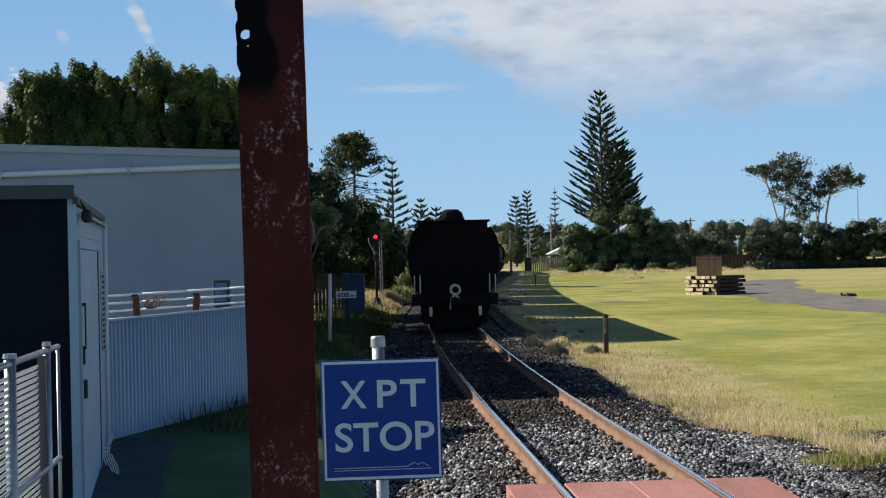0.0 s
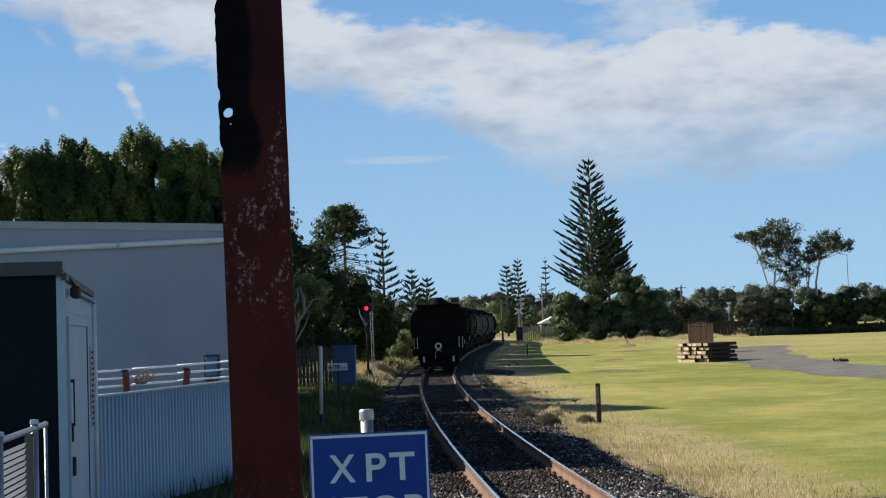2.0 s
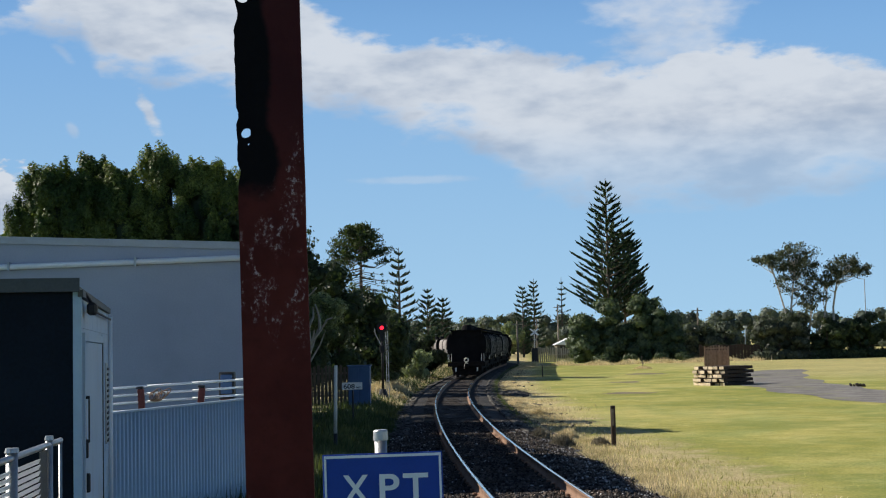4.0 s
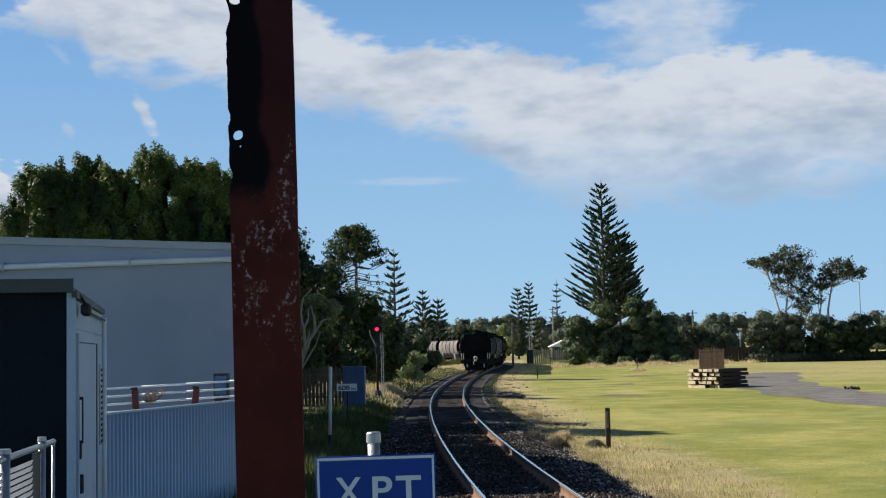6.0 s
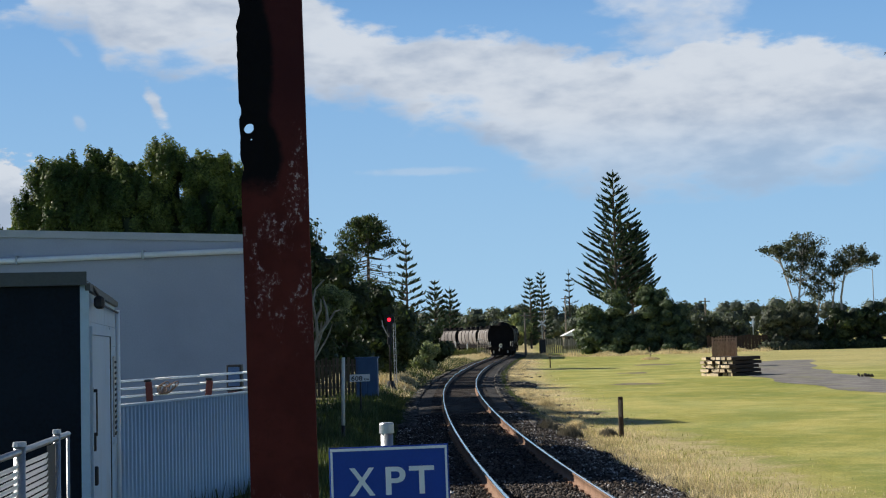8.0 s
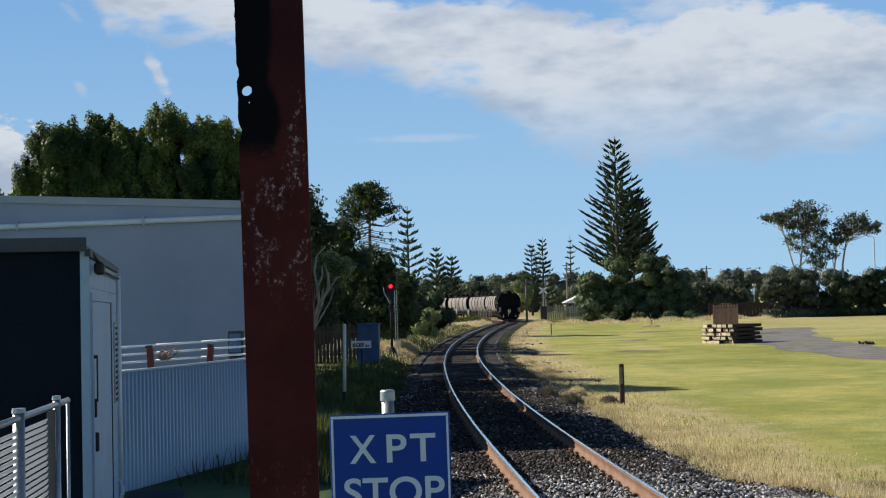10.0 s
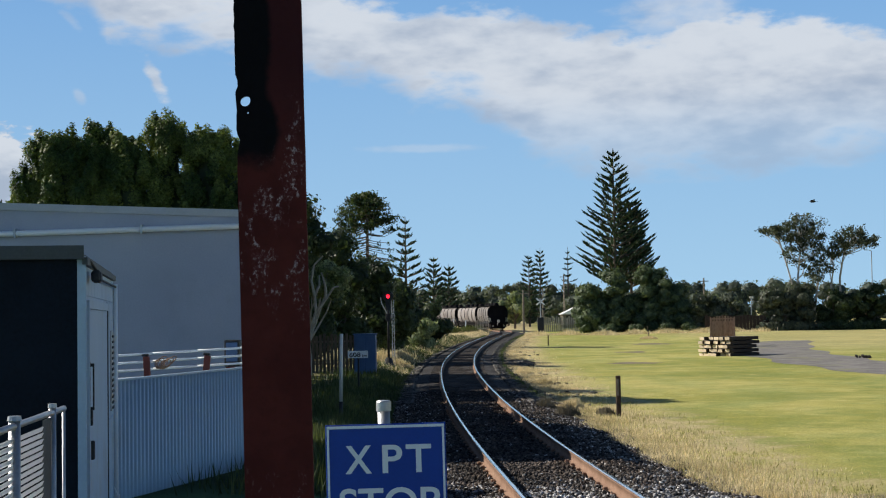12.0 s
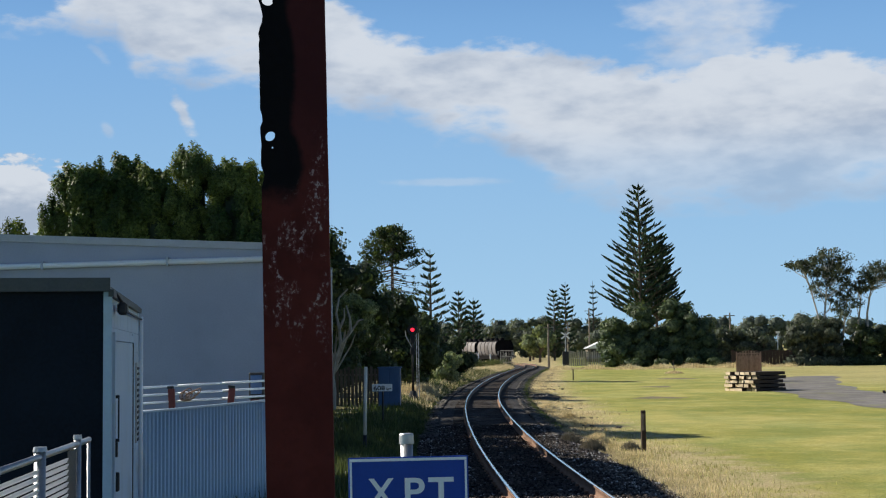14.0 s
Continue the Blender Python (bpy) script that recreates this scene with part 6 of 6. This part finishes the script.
    for i, (cx, cy, r, h, mat, lab) in enumerate(((2.45, 38.2, 0.34, 0.52, TUFTDARK, "grey"), (2.85, 35.6, 0.38, 0.46, TUFTDARK, "grey"), (3.3, 38.6, 0.3, 0.36, STRAW, "pale"), (3.95, 36.2, 0.26, 0.26, TUFTDARK, "grey"), (2.55, 42.5, 0.4, 0.3, STRAW, "pale"), (2.3, 47.5, 0.45, 0.36, TUFTDARK, "grey"),
                                             (-2.6, 66.0, 0.7, 0.5, STRAW, "pale"), (-3.6, 68.0, 0.9, 0.7, STRAW, "pale"), (-2.9, 74.0, 0.9, 0.6, STRAW, "pale"), (2.9, 60.0, 0.5, 0.3, STRAW, "pale"), (3.3, 52.0, 0.4, 0.28, STRAW, "pale"),
                                             (32.3, 166, 1.8, 1.1, STRAW, "pale"), (18.4, 130, 0.9, 0.3, STRAW, "pale"), (TUFT[0], TUFT[1], 0.5, 0.20, VERGEGREEN, "green"), (TUFT[0] + 0.75, TUFT[1] + 0.1, 0.4, 0.17, VERGEGREEN, "green"), (1.5, 178, 1.6, 0.9, LONGGRASS, "green"), (3.2, 186, 1.5, 0.9, LONGGRASS, "green"), (-0.6, 172, 1.6, 1.0, LONGGRASS, "green"), (5.2, 196, 1.4, 0.7, STRAW, "pale"), (-2.4, 165, 1.6, 1.1, STRAW, "pale"))):
        k = 500 if mat is VERGEGREEN else 1500
        a, q = rng.uniform(0, 6.283, k), r * np.sqrt(rng.uniform(0, 1, k))
        hh = h * (1.05 - 0.75 * (q / r) ** 2) * rng.uniform(0.7, 1.15, k)
        tagged(new("grass_tussock", blades(rng, cx + q * np.cos(a), cy + q * np.sin(a), hh, mat, "grass_tussock", 0.25, 0.012 if cy < 60 else 0.03)), lab + " tussock of long grass at the lawn edge", "grass tussock", "tussocks")


# ---- the train ----
def make_wagon():
    """A ribbed hopper wagon; its rear end at local y = 0, rail level at z = 0, running towards +y."""
    t = thing("hopper_wagon", "dusty grey ribbed hopper wagon with a black end wall", "railway wagon", "wagons of the train")
    L0, L1 = 0.75, 13.6
    ring = [(0.55, 0.95), (1.02, 1.0), (1.26, 1.35), (1.40, 1.75), (1.46, 2.2), (1.44, 2.65), (1.34, 3.0), (1.18, 3.22), (0.6, 3.36), (0.0, 3.40)]
    ring = ring + [(-x, z) for x, z in ring[-2::-1]]
    k = len(ring)
    ys, sc = [], []
    bays = 5
    for b in range(bays):
        a, e = L0 + (L1 - L0) * b / bays, L0 + (L1 - L0) * (b + 1) / bays
        for q, s in ((0.0, 0.93), (0.07, 0.98), (0.5, 1.0), (0.93, 0.98)):
            ys.append(a + (e - a) * q)
            sc.append(s)
    ys.append(L1)
    sc.append(0.93)
    v = np.array([(x * s, y, 2.2 + (z - 2.2) * (0.5 + 0.5 * s)) for y, s in zip(ys, sc) for x, z in ring])
    f = [[r * k + c, (r + 1) * k + c, (r + 1) * k + c + 1, r * k + c + 1] for r in range(len(ys) - 1) for c in range(k - 1)]
    f += [[r * k + k - 1, (r + 1) * k + k - 1, (r + 1) * k, r * k] for r in range(len(ys) - 1)]
    body = part("body", mesh_from("body", v, f, WAGONSIDE, True), WAGONSIDE, t, "dusty ribbed hopper body")
    for y in (L0 - 0.03, L1 + 0.005):
        bm = bmesh.new()
        vs = [bm.verts.new((x * 0.965, y, 2.2 + (z - 2.2) * 0.985)) for x, z in ring]
        vb = [bm.verts.new((x * 0.965, y + 0.026, 2.2 + (z - 2.2) * 0.985)) for x, z in ring]
        bm.faces.new(vs)
        bm.faces.new(vb[::-1])
        for i in range(k):
            j = (i + 1) % k
            bm.faces.new([vs[j], vs[i], vb[i], vb[j]])
        bmesh.ops.recalc_face_normals(bm, faces=bm.faces)
        part("end_wall", bm, WAGONEND, body, "black end wall")
    for i in range(bays + 1):
        y = L0 + (L1 - L0) * i / bays
        for s in (-1, 1):
            pr = [(s * x * 0.985, z) for x, z in ring[1:8]]
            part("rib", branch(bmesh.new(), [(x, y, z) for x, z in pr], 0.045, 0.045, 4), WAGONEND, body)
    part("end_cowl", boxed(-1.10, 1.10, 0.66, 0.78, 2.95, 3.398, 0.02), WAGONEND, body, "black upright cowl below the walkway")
    # Dark block added to stand in for the shadow below the wagon end.
    part("under_shade_block", boxed(-1.02, 1.02, 0.35, 0.75, 0.16, 0.56, 0.03), UNDER, t)
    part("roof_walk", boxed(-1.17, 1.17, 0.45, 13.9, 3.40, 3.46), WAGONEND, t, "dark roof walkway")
    for y in (2.4, 5.6, 8.8, 12.0):
        h = part("hatch", rodded((0, y, 3.46), (0, y, 3.78), 0.46, 0.34, 14), WAGONEND, t, "raised roof hatch")
        part("hatch_lid", rodded((0, y, 3.78), (0, y, 3.86), 0.30, 0.22, 12), UNDER, h)
    part("sill", boxed(-1.25, 1.25, 0.1, 14.25, 0.86, 1.05, 0.02), UNDER, t, "grimy underframe")
    for y0 in (0.0, 14.2):
        part("end_beam", boxed(-1.36, 1.36, y0, y0 + 0.15, 0.78, 1.12, 0.02), UNDER, t)
        part("coupler", boxed(-0.14, 0.14, y0 - 0.3 if y0 == 0 else y0 + 0.1, y0 + 0.05 if y0 == 0 else y0 + 0.45, 0.72, 1.0, 0.04), UNDER, t)
    for x in (-1.28, -1.10, 1.10, 1.28):
        part("handrail", rodded((x, 0.04, 1.15), (x, 0.04, 1.72), 0.02, seg=6), LAMPWHITE, t, "pale end handrail")
    for x in (-0.78, 0.78):
        part("air_hose", boxed(x - 0.05, x + 0.05, -0.05, 0.02, 0.42, 0.72, 0.02), LAMPWHITE, t, "pale hanging hose end")
    part("buffer_frame", boxed(-1.1, 1.1, 0.2, 14.1, 0.55, 0.86), UNDER, t)
    for yb in (1.9, 12.5):
        bg = part("bogie", boxed(-0.5, 0.5, yb - 0.35, yb + 0.35, 0.35, 0.8, 0.03), UNDER, t, "grimy bogie")
        for x in (-1.0, 1.0):
            bm = boxed(x - 0.07, x + 0.07, yb - 1.15, yb + 1.15, 0.42, 0.62, 0.03)
            box(bm, x - 0.08, x + 0.08, yb - 0.4, yb + 0.4, 0.25, 0.45, 0.03)
            part("side_frame", bm, UNDER, bg)
        for dy in (-0.9, 0.9):
            for x in (-0.75, 0.75):
                bm = rodded((x - 0.065, yb + dy, 0.455), (x + 0.065, yb + dy, 0.455), 0.455, seg=20)
                part("wheel", bm, UNDER, bg)
    return t


def tail_marker(w):
    bm = bmesh.new()
    n = 18
    pts = [(0.145 * math.cos(6.2832 * i / n), -0.12, 0.145 * math.sin(6.2832 * i / n) + 1.25) for i in range(n + 1)]
    branch(bm, pts, 0.042, 0.042, 6)
    branch(bm, [(-0.02, -0.12, 1.10), (-0.13, -0.12, 0.95), (-0.17, -0.12, 0.62)], 0.03, 0.03, 5)
    branch(bm, [(0.02, -0.12, 1.06), (0.12, -0.12, 0.94)], 0.04, 0.04, 5)
    part("tail_marker", bm, LAMPWHITE, w, "white ring-shaped tail marker", True)


def rear_at(t):
    """How far along the line the rear of the train is."""
    ts = np.array([0.0, 1.5, 2.5, 5.0, 6.5, 8.0, 9.0, 11.5, 12.5, 14.0])
    ys = np.array([43.5, 64.0, 78.0, 113.0, 132.5, 150.5, 162.0, 188.0, 198.0, 212.5])
    return float(np.polyval(np.polyfit(ts, ys, 3), t))


def make_bird(name):
    t = thing(name, "dark gull-like bird gliding across the sky", "bird", "birds")
    bm = bmesh.new()
    bmesh.ops.create_uvsphere(bm, u_segments=10, v_segments=6, radius=0.06, matrix=Matrix.Diagonal((2.6, 1.0, 0.9, 1)))
    part("body", bm, DARKMETAL, t, smooth=True)
    for s in (-1, 1):
        bm = bmesh.new()
        v = [bm.verts.new(p) for p in ((-0.05, 0.04 * s, 0), (0.08, 0.04 * s, 0), (0.05, 0.24 * s, 0.10), (-0.03, 0.22 * s, 0.10), (-0.06, 0.46 * s, 0.03))]
        bm.faces.new((v[0], v[1], v[2], v[3]))
        bm.faces.new((v[3], v[2], v[4]))
        bmesh.ops.solidify(bm, geom=bm.faces[:], thickness=0.012)
        part("wing", bm, DARKMETAL, t)
    part("tail", boxed(0.13, 0.26, -0.035, 0.035, -0.006, 0.006, 0.003), DARKMETAL, t)
    return t


BIRDS = [make_bird("bird"), make_bird("bird")]
WAGON = make_wagon()
WAGONS = [WAGON] + [copy_thing(WAGON, pose(0, 0, 0)) for _ in range(10)]
tail_marker(WAGON)
for _w in WAGONS[1:]:
    _w["label"] = "dusty grey ribbed hopper wagon in a moving train"
tagged(WAGON, "rearmost hopper wagon with black end and white tail marker")

make_ground()
make_post()
make_sign()
make_gate()
make_shed()
make_corrugated_fence()
make_guard_rail()
make_building()
make_signal()
make_cabinet()
make_distance_board()
make_guide_post()
make_stakes()
make_timber_stack()
make_path()
make_patches()
make_far_fences()
make_level_crossing()
make_pines()
make_trees()
make_grass()
make_crossing()
make_track()


def motions():
    """The train rolls away along the line."""
    for i, w in enumerate(WAGONS):
        rows = []
        for t in np.arange(0, 14.01, 0.5):
            s = rear_at(t) + 14.75 * i
            a, b = on_line(s + 1.9), on_line(s + 12.5)
            ang = math.degrees(math.atan2(b[1] - a[1], b[0] - a[0])) - 90
            d = Vector((b[0] - a[0], b[1] - a[1], 0)).normalized()
            p = Vector(a) - d * 1.9
            rows.append((float(t), pose(p.x, p.y, 0.0, rz=ang)))
        walk(w, rows)

    for b, x0, z0, t0, vx, vz, dip in ((BIRDS[0], 5.4, 13.75, 9.0, -17.4, -2.4, {8.0: 0.5, 8.5: 0.5}), (BIRDS[1], 1.45, 6.7, 13.5, -11.4, -0.6, {12.0: 0.25, 12.5: -0.42, 13.0: -0.2})):
        walk(b, [(t, pose(x0 + vx * (t - t0), 70.0, z0 + vz * (t - t0) + 0.15 * math.sin(t * 2.1) + dip.get(t, 0.0), rx=12 * math.sin(t * 1.3))) for t in (0.0, 2.0, 4.0, 6.0, 8.0, 8.5, 9.0, 9.5, 10.0, 11.0, 12.0, 12.5, 13.0, 13.5, 14.0)])


motions()
